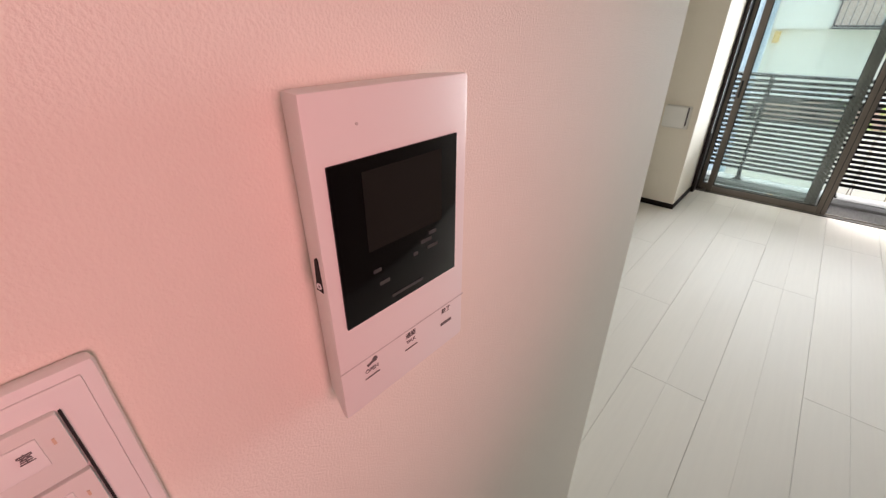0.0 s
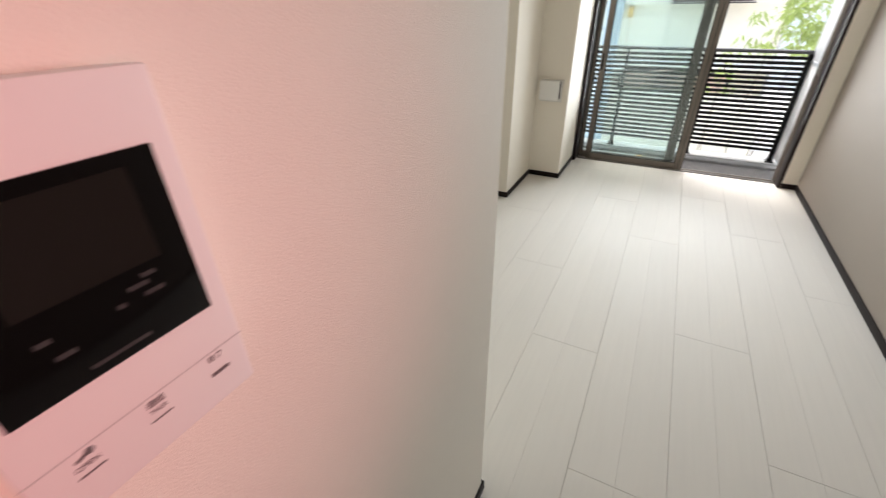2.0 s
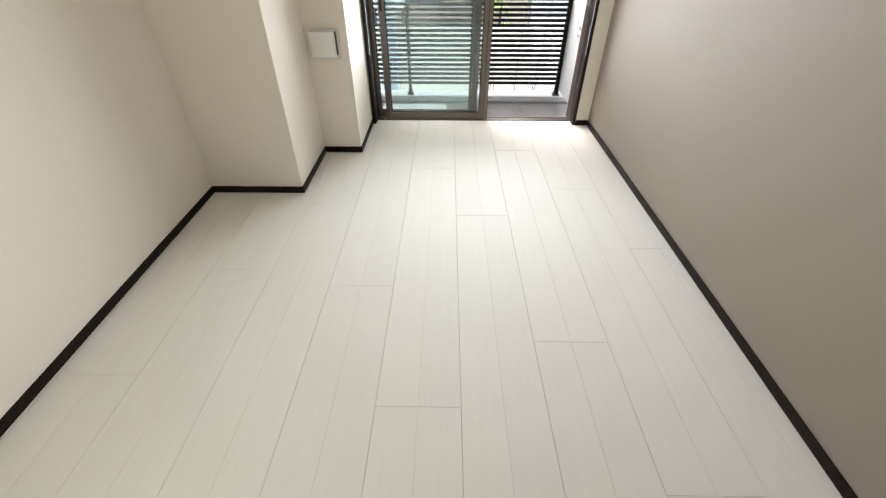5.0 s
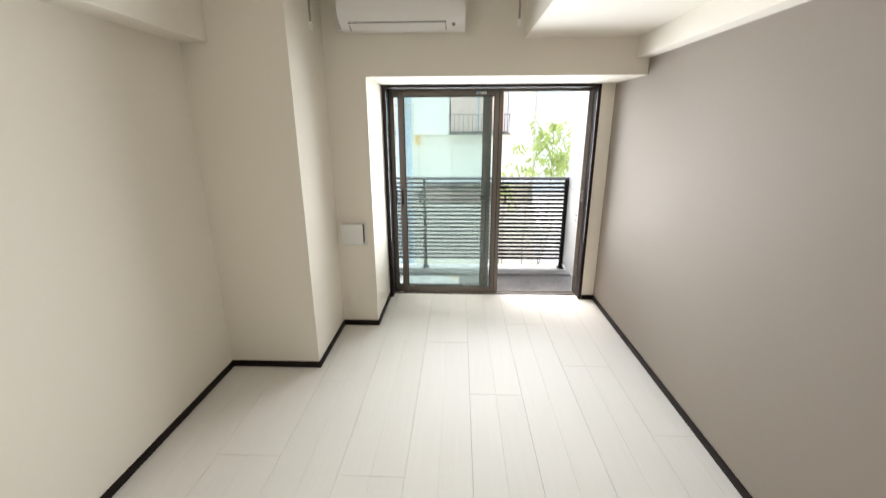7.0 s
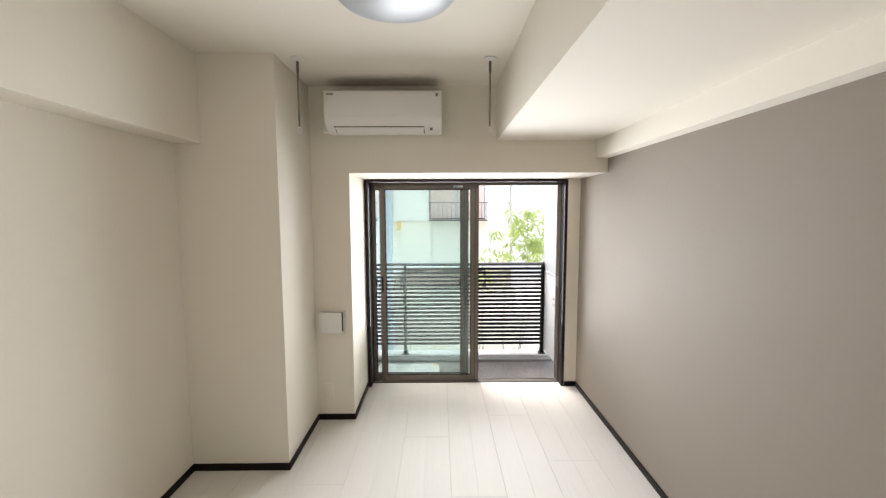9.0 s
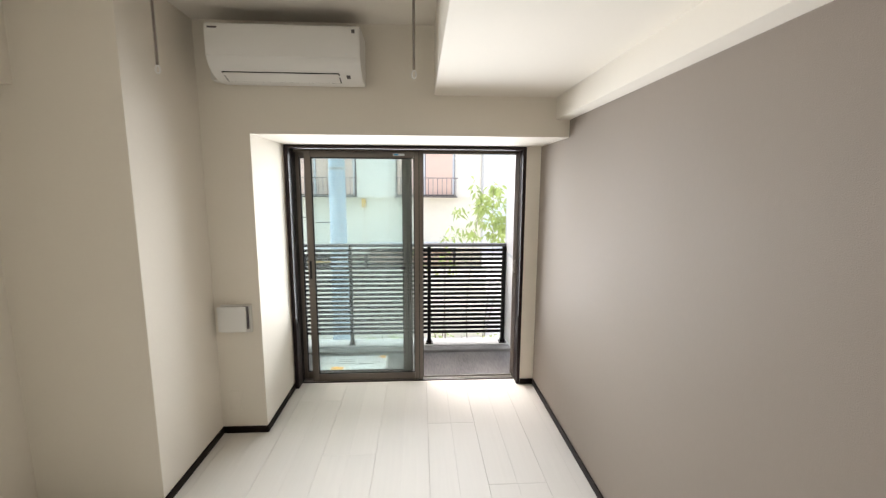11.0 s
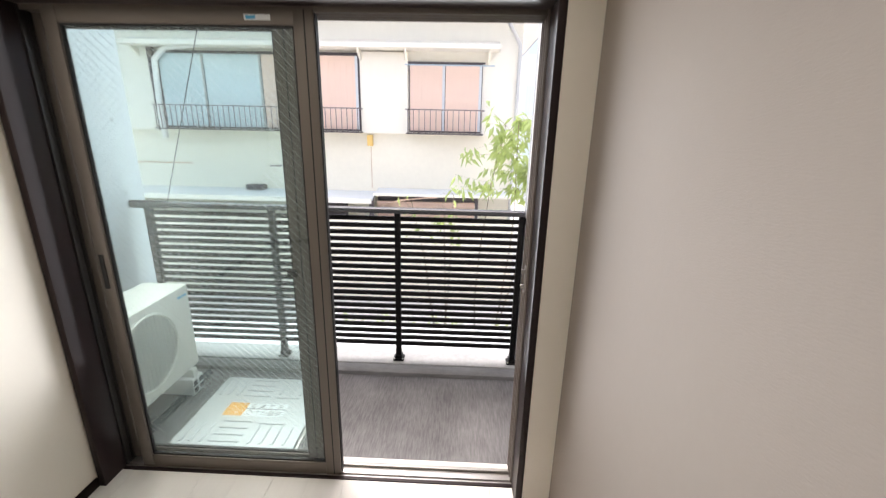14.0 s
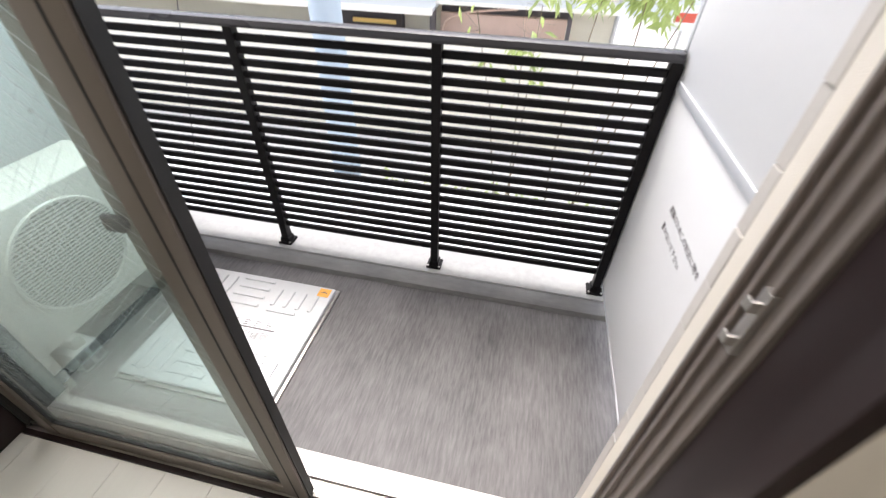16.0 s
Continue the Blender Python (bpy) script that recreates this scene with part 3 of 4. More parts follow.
part("arrow", prism([(-0.075, 4.282), (-0.057, 4.296), (-0.040, 4.282), (-0.057, 4.287)], "z", HZ + 0.0012, HZ + 0.0017), M_PRINT, corner)
for x in (-0.58, -0.15):
    part("hinge", box(x, x + 0.06, HY0 - 0.012, HY0 + 0.004, ZB + 0.010, HZ - 0.006, 0.003), M_ALU_LIGHT, hatch)

# ---------------- room fixtures ----------------
ac = thing("air_conditioner", (-0.35, YN, 1.945), "white wall-mounted split air conditioner above the door", "air conditioner")
prof = [(YN, 1.997), (2.70, 1.988), (2.66, 1.995), (2.61, 2.015), (2.575, 2.045), (2.558, 2.075), (2.554, 2.10), (2.556, 2.20), (2.562, 2.228), (2.575, 2.237), (YN, 2.237)]
part("body", prism(prof, "x", -0.714, 0.018, 0.003), M_PLASTIC, ac)
part("front_panel", prism([(2.5665, 2.078), (2.552, 2.082), (2.549, 2.10), (2.552, 2.20), (2.559, 2.226), (2.566, 2.226)], "x", -0.710, 0.014, 0.002), M_PLASTIC, ac, "smooth white front panel")
part("outlet_gap", prism([(2.6000, 2.0195), (2.6690, 1.9905), (2.6720, 1.9965), (2.6030, 2.0255)], "x", -0.662, -0.092), M_DARK, ac, "dark gap round the louver")
part("louver", prism([(2.6025, 2.0160), (2.6655, 1.9895), (2.6670, 1.9930), (2.6040, 2.0195)], "x", -0.657, -0.097, 0.0008), M_PLASTIC, ac)
part("intake", box(-0.68, -0.02, 2.60, 2.755, 2.2355, 2.2385), M_DARK, ac, "dark air intake on top")
part("emblem", box(-0.695, -0.652, 2.5505, 2.5535, 2.205, 2.212), M_PRINT, ac, "small grey emblem")
part("emblem", box(-0.020, -0.005, 2.5505, 2.5535, 2.195, 2.212), M_PRINT, ac, "small grey emblem")
part("status_light", rod((-0.047, 2.546, 2.098), (-0.047, 2.551, 2.098), 0.004), M_LABEL, ac)
part("sensor_label", prism([(2.609, 2.0125), (2.630, 2.0035), (2.632, 2.008), (2.611, 2.017)], "x", -0.058, -0.040), M_PRINT, ac, "small dark sensor window")
part("side_pipe_cover", box(-0.770, -0.712, 2.71, YN, 2.005, 2.13, 0.01), M_PLASTIC2, ac)

for x in (-0.771, 0.283):
    hook = thing("laundry_hook", (x, 2.268, ZC), "chrome ceiling rod for hanging a laundry pole", "laundry hook", "laundry hooks")
    part("ceiling_plate", lathe([(0.036, 0.0), (0.036, -0.006), (0.020, -0.014), (0.012, -0.016)], (x, 2.268, ZC), 32), M_PLASTIC, hook, "white round ceiling plate")
    part("sleeve", rod((x, 2.268, ZC - 0.016), (x, 2.268, ZC - 0.075), 0.0075), M_IRON, hook, "dark threaded sleeve")
    part("rod", rod((x, 2.268, ZC - 0.075), (x, 2.268, 1.955), 0.0055), M_DARKCHROME, hook)
    loop = tube([(x + 0.009 * math.sin(a), 2.268, 1.938 + 0.016 * math.cos(a)) for a in [2 * math.pi * k / 16 for k in range(17)]], 0.003, 8)
    part("loop", loop, M_PLASTIC, hook, "white plastic loop at the end")

lamp = thing("ceiling_light", (-0.157, 1.49, ZC), "round opal ceiling light, switched off", "ceiling light")
part("base", lathe([(0.20, 0.0), (0.20, -0.03), (0.19, -0.032)], (-0.157, 1.49, ZC)), M_PLASTIC, lamp)
part("shade", lathe([(0.226, -0.012), (0.230, -0.022), (0.226, -0.045), (0.205, -0.066), (0.165, -0.082), (0.11, -0.092), (0.05, -0.097), (0.008, -0.098)], (-0.157, 1.49, ZC), 64), M_LAMP, lamp, "opal domed shade")

vent = thing("air_inlet", (-0.752, YN, 0.64), "white square wall air inlet with a tilted cover", "vent")
part("back_plate", box(-0.832, -0.660, 2.756, YN, 0.630, 0.794, 0.004), M_PLASTIC2, vent)
part("cover", box(-0.835, -0.680, 2.722, 2.738, 0.645, 0.790, 0.005), M_PLASTIC, vent)
# neck coloured dark to stand for the shade behind the cover
part("neck_gap_shade", box(-0.815, -0.674, 2.7375, 2.757, 0.656, 0.786, 0.003), M_IRON, vent)
sock = thing("blank_plate", (-0.79, YN, 0.15), "white blank cover plate low on the wall", "wall plate")
part("plate", box(-0.825, -0.755, 2.767, YN, 0.15, 0.27, 0.002), M_WALL, sock)

# intercom on the hall wall, faces +x
ic = thing("intercom", (XI, -0.635, 1.10), "white video intercom with a black screen on the wall", "intercom")
part("wall_bracket", box(XI, XI + 0.006, -0.680, -0.590, 1.108, 1.290), M_GREYPL, ic)
front = box(XI + 0.001, -0.1395, -0.694, -0.576, 1.098, 1.300, 0.003)
for v in front.verts:
    if v.co.x < XI + 0.006:
        v.co.y = -0.635 + (v.co.y + 0.635) * 0.87
        v.co.z = 1.199 + (v.co.z - 1.199) * 0.985
part("face", front, M_PLASTIC, ic, "smooth white tapered front")
glass = part("screen", box(-0.1400, -0.1382, -0.685, -0.588, 1.168, 1.266, 0.0006), M_SCREEN, ic, "glossy black screen")
part("display", box(-0.1382, -0.1379, -0.665, -0.603, 1.212, 1.259), M_LCD, glass, "dark grey display")
keys_print = bmesh.new()
for y, z, w in ((-0.618, 1.202, 0.010), (-0.612, 1.196, 0.010), (-0.655, 1.188, 0.008), (-0.628, 1.196, 0.004), (-0.660, 1.198, 0.006), (-0.612, 1.206, 0.007)):
    box(-0.1382, -0.1379, y - w / 2, y + w / 2, z - 0.0012, z + 0.0012, 0, keys_print)
box(-0.1382, -0.1379, -0.650, -0.622, 1.1735, 1.1755, 0, keys_print)
part("key_print", keys_print, M_PRINT_PALE, glass)
part("front_joint", box(-0.1396, -0.1392, -0.694, -0.576, 1.1375, 1.1383), M_GREYPL, ic)
part("microphone", rod((-0.1396, -0.664, 1.283), (-0.1390, -0.664, 1.283), 0.0008), M_GREYPL, ic)
part("side_switch", prism([(-0.1495, 1.197), (-0.1430, 1.197), (-0.1450, 1.217), (-0.1475, 1.217)], "y", -0.6940, -0.6925), M_DARK, ic, "small black side switch")
part("switch_mark", tube([(-0.1462 + 0.0016 * math.cos(a), -0.6942, 1.2005 + 0.0016 * math.sin(a)) for a in [2 * math.pi * k / 10 for k in range(11)]], 0.0005, 5), M_LABEL, ic)
keymark = join(rod((-0.1394, -0.674, 1.1315), (-0.1394, -0.668, 1.1335), 0.0009, sides=6), rod((-0.1396, -0.6675, 1.1337), (-0.1391, -0.6675, 1.1337), 0.0021, sides=16))
part("key_symbol", keymark, M_PRINT, ic, "small dark key symbol")
words("open_lettering", "OPEN", 0.0042, pose(-0.1393, -0.6705, 1.1270, 90, 0, 90), M_PRINT, ic)
words("talk_lettering", "TALK", 0.0036, pose(-0.1393, -0.6345, 1.1275, 90, 0, 90), M_PRINT, ic)
words("talk_lettering", "通話", 0.0050, pose(-0.1393, -0.6345, 1.1330, 90, 0, 90), M_PRINT, ic)
words("end_lettering", "終了", 0.0050, pose(-0.1393, -0.5965, 1.1330, 90, 0, 90), M_PRINT, ic)
for y, h in ((-0.6705, 0.0009), (-0.6345, 0.0009), (-0.5965, 0.0024)):
    part("key_bar", box(-0.1396, -0.1391, y - 0.006, y + 0.006, 1.1215 - h / 2, 1.1215 + h / 2), M_PRINT, ic)

# light switches below it
sw = thing("light_switch", (XI, -0.846, 1.07), "white wall switch plate with named rockers", "switch")
part("plate", box(XI, -0.1600, -0.908, -0.789, 1.06, 1.209, 0.004), M_PLASTIC, sw)
part("plate_step", box(-0.1602, -0.1590, -0.904, -0.795, 1.065, 1.204, 0.001), M_PLASTIC, sw)
for k, text in enumerate(("洋室", "廊下", "")):
    z1 = 1.1945 - k * 0.0335
    rocker = part("rocker", box(-0.1605, -0.1560, -0.893, -0.8065, z1 - 0.032, z1, 0.0015), M_PLASTIC2, sw)
    part("name_card", box(-0.1561, -0.1553, -0.862, -0.8150, z1 - 0.021, z1 - 0.006, 0.0006), M_PLASTIC, rocker)
    if text == "洋室":
        words("name_lettering", "洋　室", 0.0052, pose(-0.1551, -0.8250, z1 - 0.0125, 90, 0, 90), M_PRINT, rocker)
    part("pilot_mark", box(-0.1561, -0.1556, -0.8116, -0.8106, z1 - 0.013, z1 - 0.010), M_RUST, rocker)
part("rocker_gap", box(-0.1600, -0.1575, -0.8060, -0.8050, 1.092, 1.1935), M_DARK, sw)

# unseen lamp body added to go with the pink fill spot
kl = thing("hall_fill_body", (XR, -1.06, 1.50), "added unseen wall lamp body for the pink fill light", "wall lamp")
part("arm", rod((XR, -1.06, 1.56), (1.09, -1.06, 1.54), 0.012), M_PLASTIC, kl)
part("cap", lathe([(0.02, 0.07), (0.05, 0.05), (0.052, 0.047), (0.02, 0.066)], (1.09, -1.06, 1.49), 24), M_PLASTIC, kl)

# ---------------- outside ----------------
setting("ground", box(-150, 150, 4.9, 300, ZG - 0.2, ZG), M_PAVE, "pale paved ground between the houses", "ground")
setting("road", box(-150, 150, 6.6, 9.6, ZG + 0.001, ZG + 0.012), M_PAVE, "pale concrete lane between the houses", "road")
setting("lower_storey", box(-9, 9, -8, 4.70, ZG - 0.2, -0.43), M_CONCWALL, "painted lower storey under the balcony", "facade")

# assumed roof, added so that the gaps between the slats look bright
pale_backing = thing("slat_gap_roof", (0, 5.4, ZG), "assumed pale roof added to brighten the gaps between the slats", "roof", kind="structure")
part("roof_sheet", prism([(4.74, -0.52), (6.02, -0.66), (6.02, -0.70), (4.74, -0.56)], "x", -6.0, 6.0), M_PANEL, pale_backing)
for k in range(25):
    part("seam", prism([(4.745, -0.508), (6.015, -0.648), (6.015, -0.661), (4.745, -0.521)], "x", -6.0 + k * 0.5, -5.98 + k * 0.5), M_PANEL, pale_backing)
for x in (-5.8, -2.0, 2.0, 5.8):
    part("post", box(x - 0.04, x + 0.04, 5.86, 5.94, ZG, -0.68), M_ALU_LIGHT, pale_backing)

house = thing("neighbour_house", (-3.4, 10.8, ZG), "old cream mortar two-storey house opposite", "house")
NY = 10.8
part("upper_wall", box(-11.0, 1.93, NY, NY + 5.0, 1.235, 3.9), M_STUCCO2, house, "cream board upper wall")
part("lower_wall", box(-11.0, 1.93, NY + 0.06, NY + 5.0, ZG, 1.235), M_STUCCO, house, "cream mortar lower wall")
part("upper_ledge", box(-1.215, -0.275, NY - 0.07, NY, 1.235, 2.75, 0.005), M_STUCCO2, house, "cream shutter box between the windows")
part("upper_ledge", box(-6.75, -5.36, NY - 0.07, NY, 1.215, 2.78, 0.005), M_STUCCO2, house, "cream shutter box beside the window")
part("soffit", box(-11.4, 2.5, NY - 0.33, NY + 5.3, 3.385, 3.418), M_PLASTIC2, house, "white boarded eaves")
roof = part("roof", prism([(NY - 0.36, 3.42), (NY - 0.36, 3.52), (NY + 2.5, 4.9), (NY + 5.6, 3.52), (NY + 5.6, 3.42)], "x", -11.5, 2.55), M_TILE, house, "low grey roof with white eaves")
part("gutter", tube([(-11.5, NY - 0.41, 3.45), (2.55, NY - 0.41, 3.45)], 0.05), M_ROOF, roof)
part("downpipe", tube([(1.88, NY - 0.05, ZG), (1.88, NY - 0.05, 2.90), (1.52, NY - 0.36, 3.38)], 0.035), M_GREYPL, house, "grey downpipe at the corner")


def house_window(x0, x1, z0, z1, leaves):
    """A window in a dark frame behind an iron rail; leaves: (x0, x1, material)."""
    w = part("window", box(x0, x1, NY - 0.03, NY - 0.001, z0, z1), M_IRON, house, "framed window behind an iron rail")
    for a, b, m in leaves:
        leaf = part("leaf", box(a + 0.008, b - 0.008, NY - 0.042, NY - 0.028, z0 + 0.03, z1 - 0.025), m, w)
        if m is M_SHUTTER:
            slits = bmesh.new()
            n = int((b - a) / 0.11)
            for k in range(1, n):
                x = a + (b - a) * k / n
                box(x - 0.006, x + 0.006, NY - 0.046, NY - 0.0415, z0 + 0.04, z1 - 0.035, 0, slits)
            part("shutter_rib", slits, M_SHUTTER, leaf)
            part("frame_bar", box(b - 0.055, b - 0.005, NY - 0.050, NY - 0.0415, z0 + 0.03, z1 - 0.025), M_ALU_PALE, leaf)
        else:
            part("frame_bar", box(b - 0.05, b - 0.01, NY - 0.05, NY - 0.028, z0 + 0.04, z1 - 0.04), M_ALU_LIGHT, leaf)
    part("sill", box(x0 - 0.04, x1 + 0.04, NY - 0.32, NY - 0.03, z0 - 0.035, z0 - 0.012), M_IRON, w)
    top = z0 + 0.44
    bar = part("rail_bar", box(x0 - 0.03, x1 + 0.03, NY - 0.315, NY - 0.29, top - 0.02, top), M_IRON_HAZED, w)
    n = int((x1 - x0) / 0.105)
    for k in range(n + 1):
        x = x0 + (x1 - x0) * k / n
        part("baluster", box(x - 0.006, x + 0.006, NY - 0.309, NY - 0.297, z0 - 0.02, top - 0.015), M_IRON_HAZED, bar)
    for x in (x0 - 0.03, x1 + 0.03):
        part("side_post", box(x - 0.02, x + 0.02, NY - 0.32, NY - 0.02, top - 0.02, top), M_IRON_HAZED, bar)
    part("lintel", box(x0 - 0.04, x1 + 0.04, NY - 0.06, NY - 0.001, z1, z1 + 0.03), M_IRON, w)
    return w


house_window(-5.30, -1.235, 1.27, 2.70, ((-5.25, -4.34, M_CURTAIN), (-4.34, -3.18, M_CURTAIN), (-3.18, -2.2, M_SHUTTER), (-2.2, -1.26, M_SHUTTER)))
house_window(-0.25, 1.19, 1.27, 2.56, ((-0.24, 0.46, M_SHUTTER), (0.46, 1.18, M_SHUTTER)))
part("window_canopy", prism([(NY - 0.42, 2.78), (NY - 0.42, 2.85), (NY, 2.97), (NY, 2.78)], "x", -5.75, 1.48), M_STUCCO2, house, "shallow cream canopy over the windows")
for x in (-5.6, -1.2, -0.3, 1.3):
    part("canopy_bracket", prism([(NY - 0.34, 2.78), (NY, 2.78), (NY, 2.55)], "x", x - 0.02, x + 0.02), M_STUCCO2, house)
part("laundry_bar", rod((-0.30, NY - 0.30, 2.50), (1.40, NY - 0.30, 2.50), 0.012), M_POLE, house, "pale green laundry bar")
part("corner_trim", box(-5.42, -5.33, NY - 0.10, NY, 1.20, 2.9), M_IRON, house, "dark window side trim")
part("yellow_box", box(-1.12, -1.01, NY - 0.05, NY + 0.06, 0.98, 1.20, 0.01), M_YELLOW, house, "small yellow box under the ledge")
part("rust_streak", box(-1.07, -1.055, NY + 0.056, NY + 0.0605, 0.1, 0.98), M_RUST, house, "rusty streak below the box")
part("vent_pipe", tube([(-5.30, NY - 0.1, 1.05), (-5.33, NY - 0.1, 1.5), (-5.28, NY - 0.1, 2.55), (-5.05, NY - 0.1, 2.76), (-4.2, NY - 0.1, 2.86)], 0.055), M_PLASTIC, house, "bent white vent pipe")
part("wall_stain", box(-6.4, -4.9, NY + 0.056, NY + 0.0606, 0.52, 0.56), M_RUST, house, "brownish crack line")
part("vent_hood", box(-3.72, -3.34, NY - 0.14, NY + 0.06, 0.0, 0.13, 0.01), M_IRON, house, "dark vent hood on the wall")
part("short_pipe", rod((-2.75, NY - 0.08, 0.74), (-2.30, NY - 0.08, 0.74), 0.012), M_IRON, house)
can = part("canopy", prism([(NY - 0.70, -0.06), (NY - 0.70, -0.012), (NY + 0.06, 0.036), (NY + 0.06, -0.02)], "x", -9.5, -0.93), M_ROOF, house, "pale metal lean-to roof")
part("fascia", box(-9.5, -0.93, NY - 0.73, NY - 0.70, -0.100, -0.008), M_STUCCO2, can, "cream lean-to edge board")
can2 = part("canopy", prism([(NY - 0.50, 0.030), (NY - 0.50, 0.072), (NY + 0.06, 0.108), (NY + 0.06, 0.06)], "x", -0.925, 1.93), M_ROOF, house, "pale metal lean-to roof")
part("fascia", box(-0.925, 1.93, NY - 0.53, NY - 0.50, 0.032, 0.076), M_STUCCO2, can2, "cream lean-to edge board")
# solid dark box stands for the shaded opening
part("canopy_shade_box", box(-2.75, -1.60, NY - 0.15, NY + 0.05, -0.60, -0.14), M_IRON, house, "dark box for the shaded opening under the canopy")
part("ochre_board", box(-2.42, -1.66, NY - 0.30, NY - 0.26, -0.35, -0.285), M_YELLOW, house, "ochre board under the canopy")
# wall's shade under the lean-to painted in as a dark box
part("canopy_shade_box", box(-0.92, 1.15, NY - 0.06, NY + 0.05, -0.20, 0.055), M_IRON, house, "dark box painted as the wall's shade under the canopy")
part("salmon_wall", box(-0.92, 1.13, NY - 0.16, NY + 0.05, -0.46, -0.14, 0.01), M_SALMON, house, "salmon lower wall under the canopy")
# wall added clear of the canopy, a lit backing for the slat gaps
part("slat_gap_wall", box(-9.5, 1.93, NY - 0.58, NY - 0.46, ZG, -0.44, 0.01), M_STUCCO, house, "added cream wall before the lean-to that keeps slat gaps bright")
part("post", box(1.13, 1.19, NY - 0.40, NY - 0.34, -0.50, 0.04), M_IRON, house)
part("post", box(-1.02, -0.93, NY - 0.50, NY - 0.42, -0.46, -0.03), M_IRON, house)
part("cable", tube([(-0.90, NY - 0.22, -0.50), (-0.84, NY - 0.24, -0.27), (-0.70, NY - 0.25, -0.17), (-0.40, NY - 0.26, -0.09), (0.10, NY - 0.28, -0.03), (0.35, NY - 0.28, -0.01)], 0.018), M_SALMON, house)

pole = thing("utility_pole", (-0.832, 6.28, ZG), "pale blue-grey round steel utility pole", "pole")
part("shaft", rod((-0.832, 6.28, ZG), (-0.832, 6.28, 6.0), 0.136, 0.084, 32), M_POLE, pole)
part("clamp", lathe([(0.108, -0.02), (0.118, -0.015), (0.118, 0.015), (0.108, 0.02)], (-0.832, 6.28, 1.72), 32), M_ALU_LIGHT, pole)
part("clamp_bolt", box(-0.86, -0.80, 6.13, 6.17, 1.705, 1.735, 0.004), M_ALU_LIGHT, pole)
part("step_bolt", rod((-0.832, 6.28, 0.98), (-1.12, 6.21, 0.98), 0.008), M_IRON, pole)
tagged(part("stay_wire", rod((-0.93, 6.28, 4.51), (-4.72, 8.5, ZG), 0.0055, sides=8), M_IRON), "thin dark stay wire from the pole to the ground", "cable")

far = thing("far_building", (7.0, 24.0, ZG), "pale distant apartment building", "building")
part("wall", box(3.2, 14.0, 24.0, 32.0, ZG, 9.0), M_CONCWALL, far)
part("roof", box(3.0, 14.2, 23.8, 32.2, 9.0, 9.3), M_ROOF, far)
for i in range(4):
    for k in range(3):
        wdw = part("window", box(4.0 + i * 2.5, 5.4 + i * 2.5, 23.96, 24.0, -0.8 + k * 2.8, 0.6 + k * 2.8), M_CURTAIN, far)
        part("sill", box(3.95 + i * 2.5, 5.45 + i * 2.5, 23.9, 24.0, -0.88 + k * 2.8, -0.8 + k * 2.8), M_PLASTIC2, wdw)
sign = thing("street_sign", (3.75, 14.0, ZG), "red and white street sign on a post", "sign")
part("post", rod((3.75, 14.0, ZG), (3.75, 14.0, -0.28), 0.035), M_GREYPL, sign)
part("plate", box(3.5, 4.0, 13.94, 13.96, -0.78, -0.30, 0.004), M_LABEL, sign)
part("band", box(3.51, 3.99, 13.935, 13.942, -0.62, -0.44), M_RED, sign, "red band")


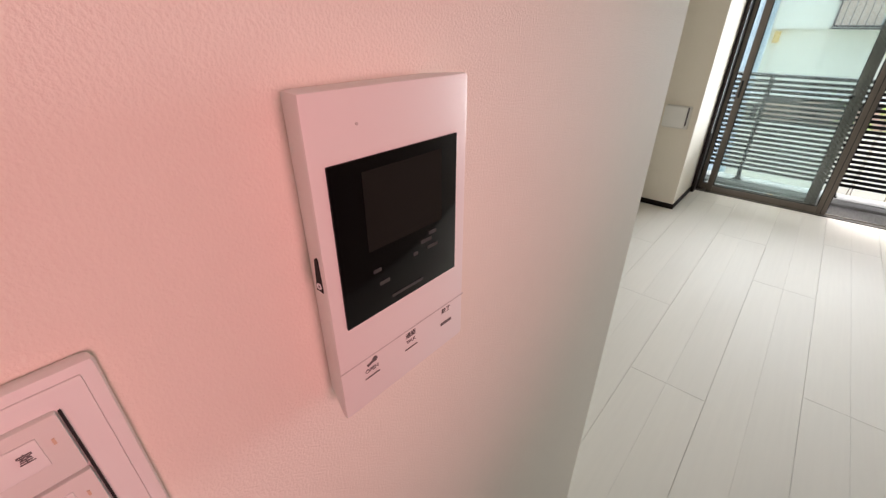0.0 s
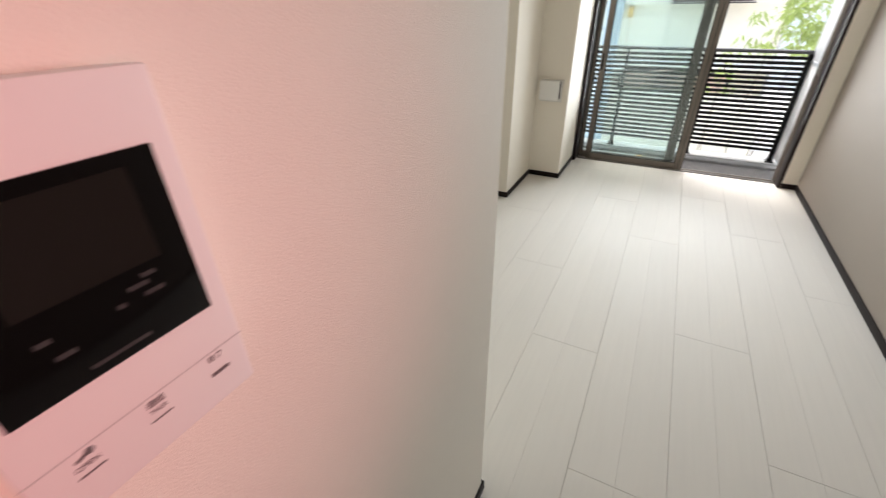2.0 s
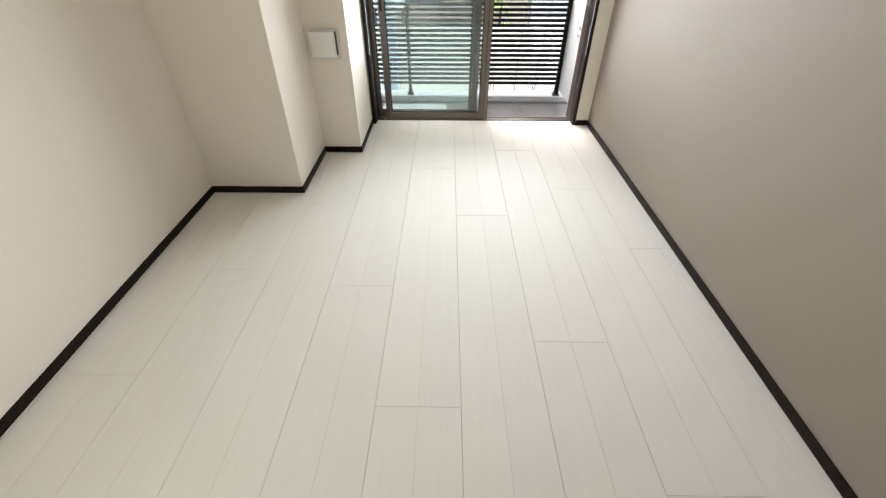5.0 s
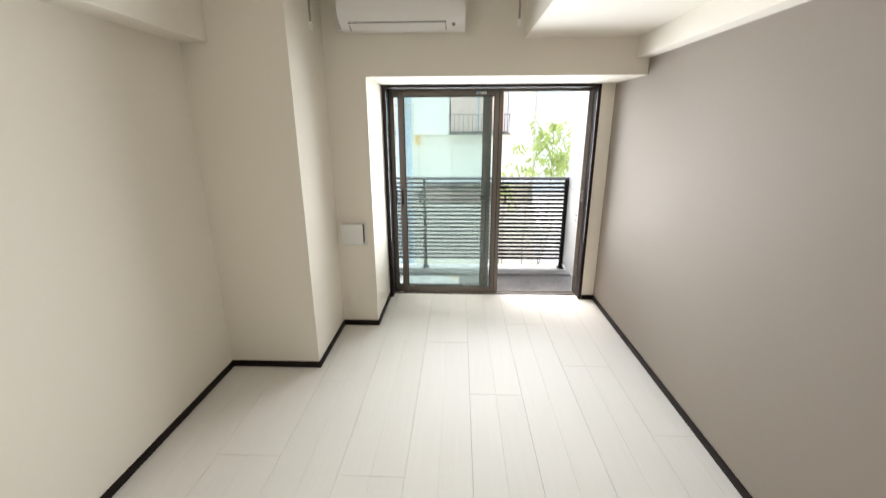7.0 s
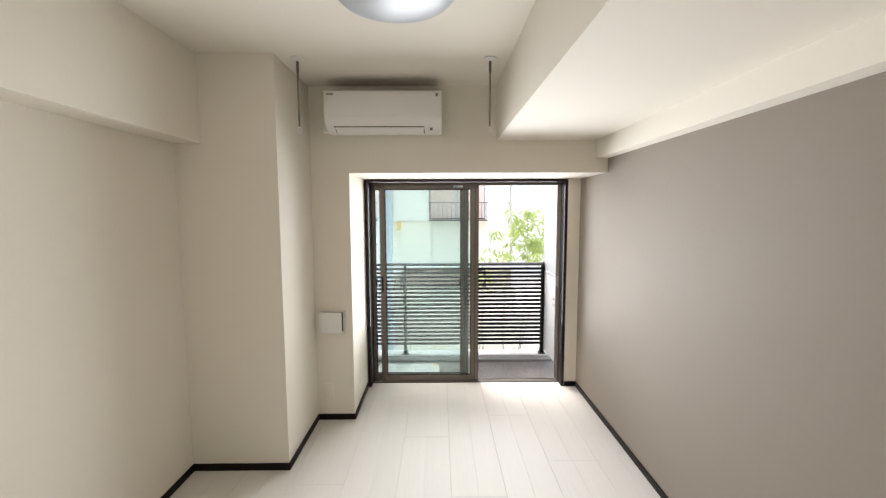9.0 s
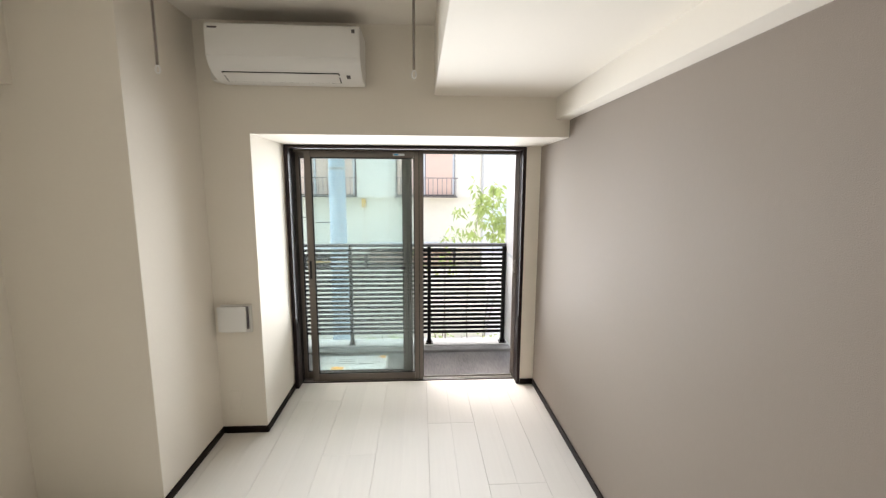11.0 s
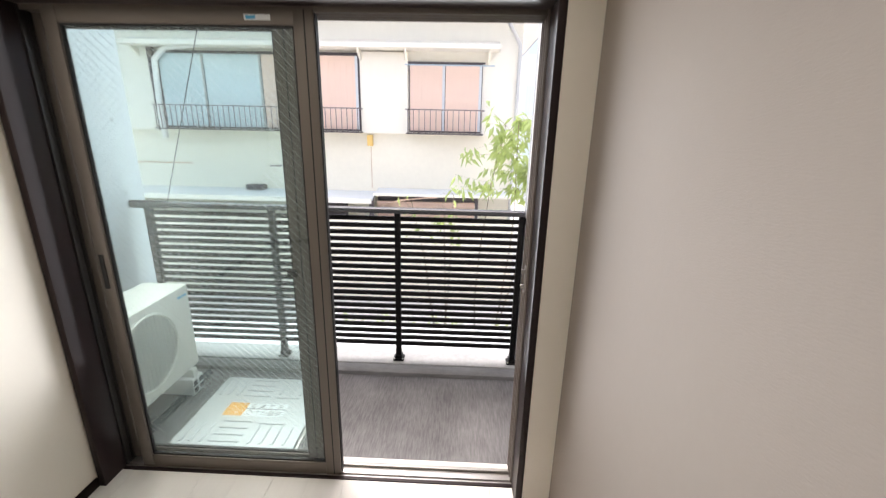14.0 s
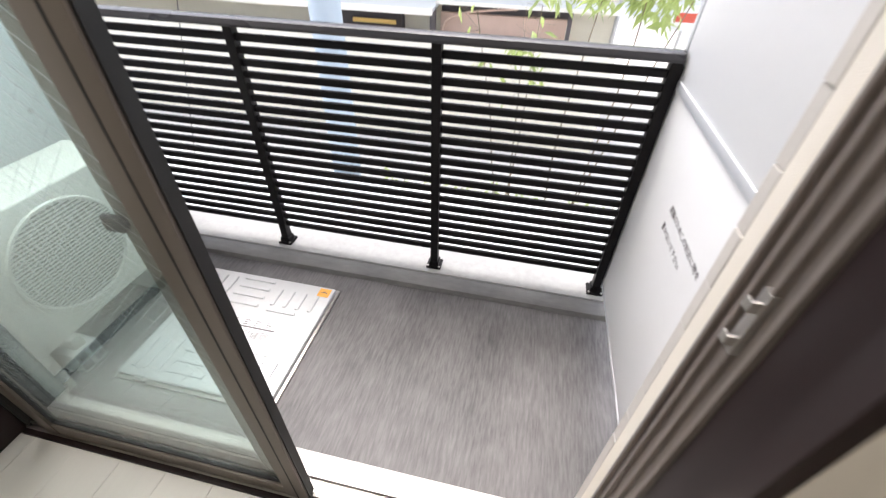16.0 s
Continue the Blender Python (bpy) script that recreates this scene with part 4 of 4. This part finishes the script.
def slim_tree(base, height, spread, lean, leaf_from, count, seed, label):
    """Slender stems with twigs and narrow drooping leaves."""
    rng = random.Random(seed)
    t = thing("tree", base, label, "tree")
    trunk, twigs = bmesh.new(), bmesh.new()
    verts, faces = [], []
    tips = []
    for s in range(3):
        p = Vector(base) + Vector((rng.uniform(-0.06, 0.06), rng.uniform(-0.06, 0.06), 0))
        d = Vector((lean[0] + rng.uniform(-0.10, 0.10), lean[1] + rng.uniform(-0.08, 0.08), 1)).normalized()
        n = 24
        r = 0.011
        for k in range(n):
            q = p + d * (height * rng.uniform(0.9, 1.0) / n)
            rod(p, q, r, r * 0.95, 7, trunk, caps=False)
            if q.z - base[2] > leaf_from * height:
                for _ in range(4):
                    a = rng.uniform(0, 2 * math.pi)
                    e = q + Vector((math.cos(a), math.sin(a), rng.uniform(-0.4, 0.6))) * spread * rng.uniform(0.3, 1.0)
                    rod(q, e, r * 0.35, r * 0.15, 5, twigs, caps=False)
                    tips.append((q, e))
            p, r = q, r * 0.95
            d = (d + Vector((rng.uniform(-0.05, 0.05), rng.uniform(-0.05, 0.05), 0))).normalized()
    for _ in range(count):
        q, e = tips[rng.randrange(len(tips))]
        o = q.lerp(e, rng.uniform(0.25, 1.05)) + Vector((rng.gauss(0, 0.03), rng.gauss(0, 0.03), rng.gauss(0, 0.03)))
        a = rng.uniform(0, 2 * math.pi)
        way = Vector((math.cos(a), math.sin(a), rng.uniform(-1.8, -0.1))).normalized()
        side = way.cross(Vector((rng.uniform(-1, 1), rng.uniform(-1, 1), rng.uniform(-0.3, 1)))).normalized()
        length, width = rng.uniform(0.09, 0.16), rng.uniform(0.013, 0.023)
        up = side.cross(way) * 0.008
        i = len(verts)
        verts += [o, o + way * length * 0.4 + side * width + up, o + way * length * 0.4 - side * width + up, o + way * length - Vector((0, 0, 0.012)), o + way * length * 0.4]
        faces += [(i, i + 1, i + 4), (i, i + 4, i + 2), (i + 1, i + 3, i + 4), (i + 4, i + 3, i + 2)]
    part("trunk", trunk, M_BARK, t)
    tagged(part("twigs", twigs, M_BARK, t), kind="stuff")
    me = bpy.data.meshes.new("crown")
    me.from_pydata([tuple(v) for v in verts], [], faces)
    me.transform(Matrix.Scale(U, 4))
    me.materials.append(M_LEAF)
    crown = new("crown", me)
    crown.parent = t
    crown["kind"] = "stuff"
    crown.matrix_parent_inverse = t.matrix_basis.inverted()
    return t


slim_tree((1.06, 6.4, ZG), 3.85, 0.42, (0.035, 0.0), 0.77, 720, 11, "slender light green tree with drooping narrow leaves")
slim_tree((0.62, 6.5, ZG), 3.0, 0.30, (0.03, 0.0), 0.80, 45, 12, "sparse young shrub with thin twigs")

def low_hedge(x0, x1, y, top, count, seed, label):
    """A row of thin stems with a loose band of small leaves near the top."""
    rng = random.Random(seed)
    t = thing("hedge", ((x0 + x1) / 2, y, ZG), label, "hedge")
    stems = bmesh.new()
    n = int((x1 - x0) / 0.16)
    for k in range(n):
        p = Vector((x0 + (k + 0.5) * (x1 - x0) / n + rng.uniform(-0.04, 0.04), y + rng.uniform(-0.06, 0.06), ZG))
        rod(p, (p.x + rng.uniform(-0.08, 0.08), p.y + rng.uniform(-0.05, 0.05), top - rng.uniform(0.02, 0.2)), 0.008, 0.004, 6, stems, caps=False)
    part("stems", stems, M_BARK, t)
    verts, faces = [], []
    for _ in range(count):
        x = rng.uniform(x0, x1)
        crest = top - 0.10 * abs(math.sin(x * 5.3 + seed)) - 0.05 * abs(math.sin(x * 13.0))
        o = Vector((x, y + rng.gauss(0, 0.10), crest - abs(rng.gauss(0, 0.22))))
        a = rng.uniform(0, 2 * math.pi)
        way = Vector((math.cos(a), math.sin(a), rng.uniform(-0.5, 0.9))).normalized()
        side = way.cross(Vector((rng.uniform(-1, 1), rng.uniform(-1, 1), 1))).normalized()
        length, width = rng.uniform(0.04, 0.08), rng.uniform(0.010, 0.018)
        i = len(verts)
        verts += [o, o + way * length * 0.5 + side * width, o + way * length, o + way * length * 0.5 - side * width]
        faces.append((i, i + 1, i + 2, i + 3))
    me = bpy.data.meshes.new("leaves")
    me.from_pydata([tuple(v) for v in verts], [], faces)
    me.transform(Matrix.Scale(U, 4))
    me.materials.append(M_LEAF)
    leaves = new("leaves", me)
    leaves.parent = t
    leaves["kind"] = "stuff"
    leaves.matrix_parent_inverse = t.matrix_basis.inverted()
    return t


low_hedge(-0.5, 1.9, 6.25, -0.60, 600, 3, "low loose green hedge below the balcony")

# ---------------- floorboards ----------------
PW, PL, YF = 0.2927, 1.757, 3.396
ends = {-2: 1.37, -1: 0.77, 0: 0.195, 1: 1.055, 2: 0.50, 3: 1.66}
floor = thing("floor", (0, 1, 0), "pale whitish wooden floorboards", "floor", kind="structure")
plank_data = {}
k0 = math.floor((XL - 0.058) / PW)
for k in range(k0, 5):
    x0 = 0.058 + k * PW
    x1 = x0 + PW
    end = ends.get(k, (0.3 + k * 0.586) % PL)
    y = end - math.ceil((end - YB) / PL) * PL
    while y < YF:
        ya, yb = max(y, YB), min(y + PL, YF)
        for half in (0, 1):
            a = max(x0 + half * PW / 2, XL + 0.001)
            b = min(x0 + (half + 1) * PW / 2, XR - 0.001)
            if b - a < 0.01 or yb - ya < 0.02:
                continue
            ga = 0.0006 if half == 0 else 0.0002
            gb = 0.0002 if half == 0 else 0.0006
            w, h = round(b - a - ga - gb, 4), round(yb - ya - 0.0012, 4)
            if (w, h) not in plank_data:
                plank_data[(w, h)] = mesh_of("plank", box(-w / 2, w / 2, -h / 2, h / 2, -0.012, 0.0, 0.0004, seg=1), M_FLOOR, False)
            pl = new("plank", plank_data[(w, h)])
            pl.parent = floor
            pl.matrix_parent_inverse = floor.matrix_basis.inverted()
            pl.location = Vector((a + ga + w / 2, (ya + yb) / 2, 0.0)) * U
        y += PL
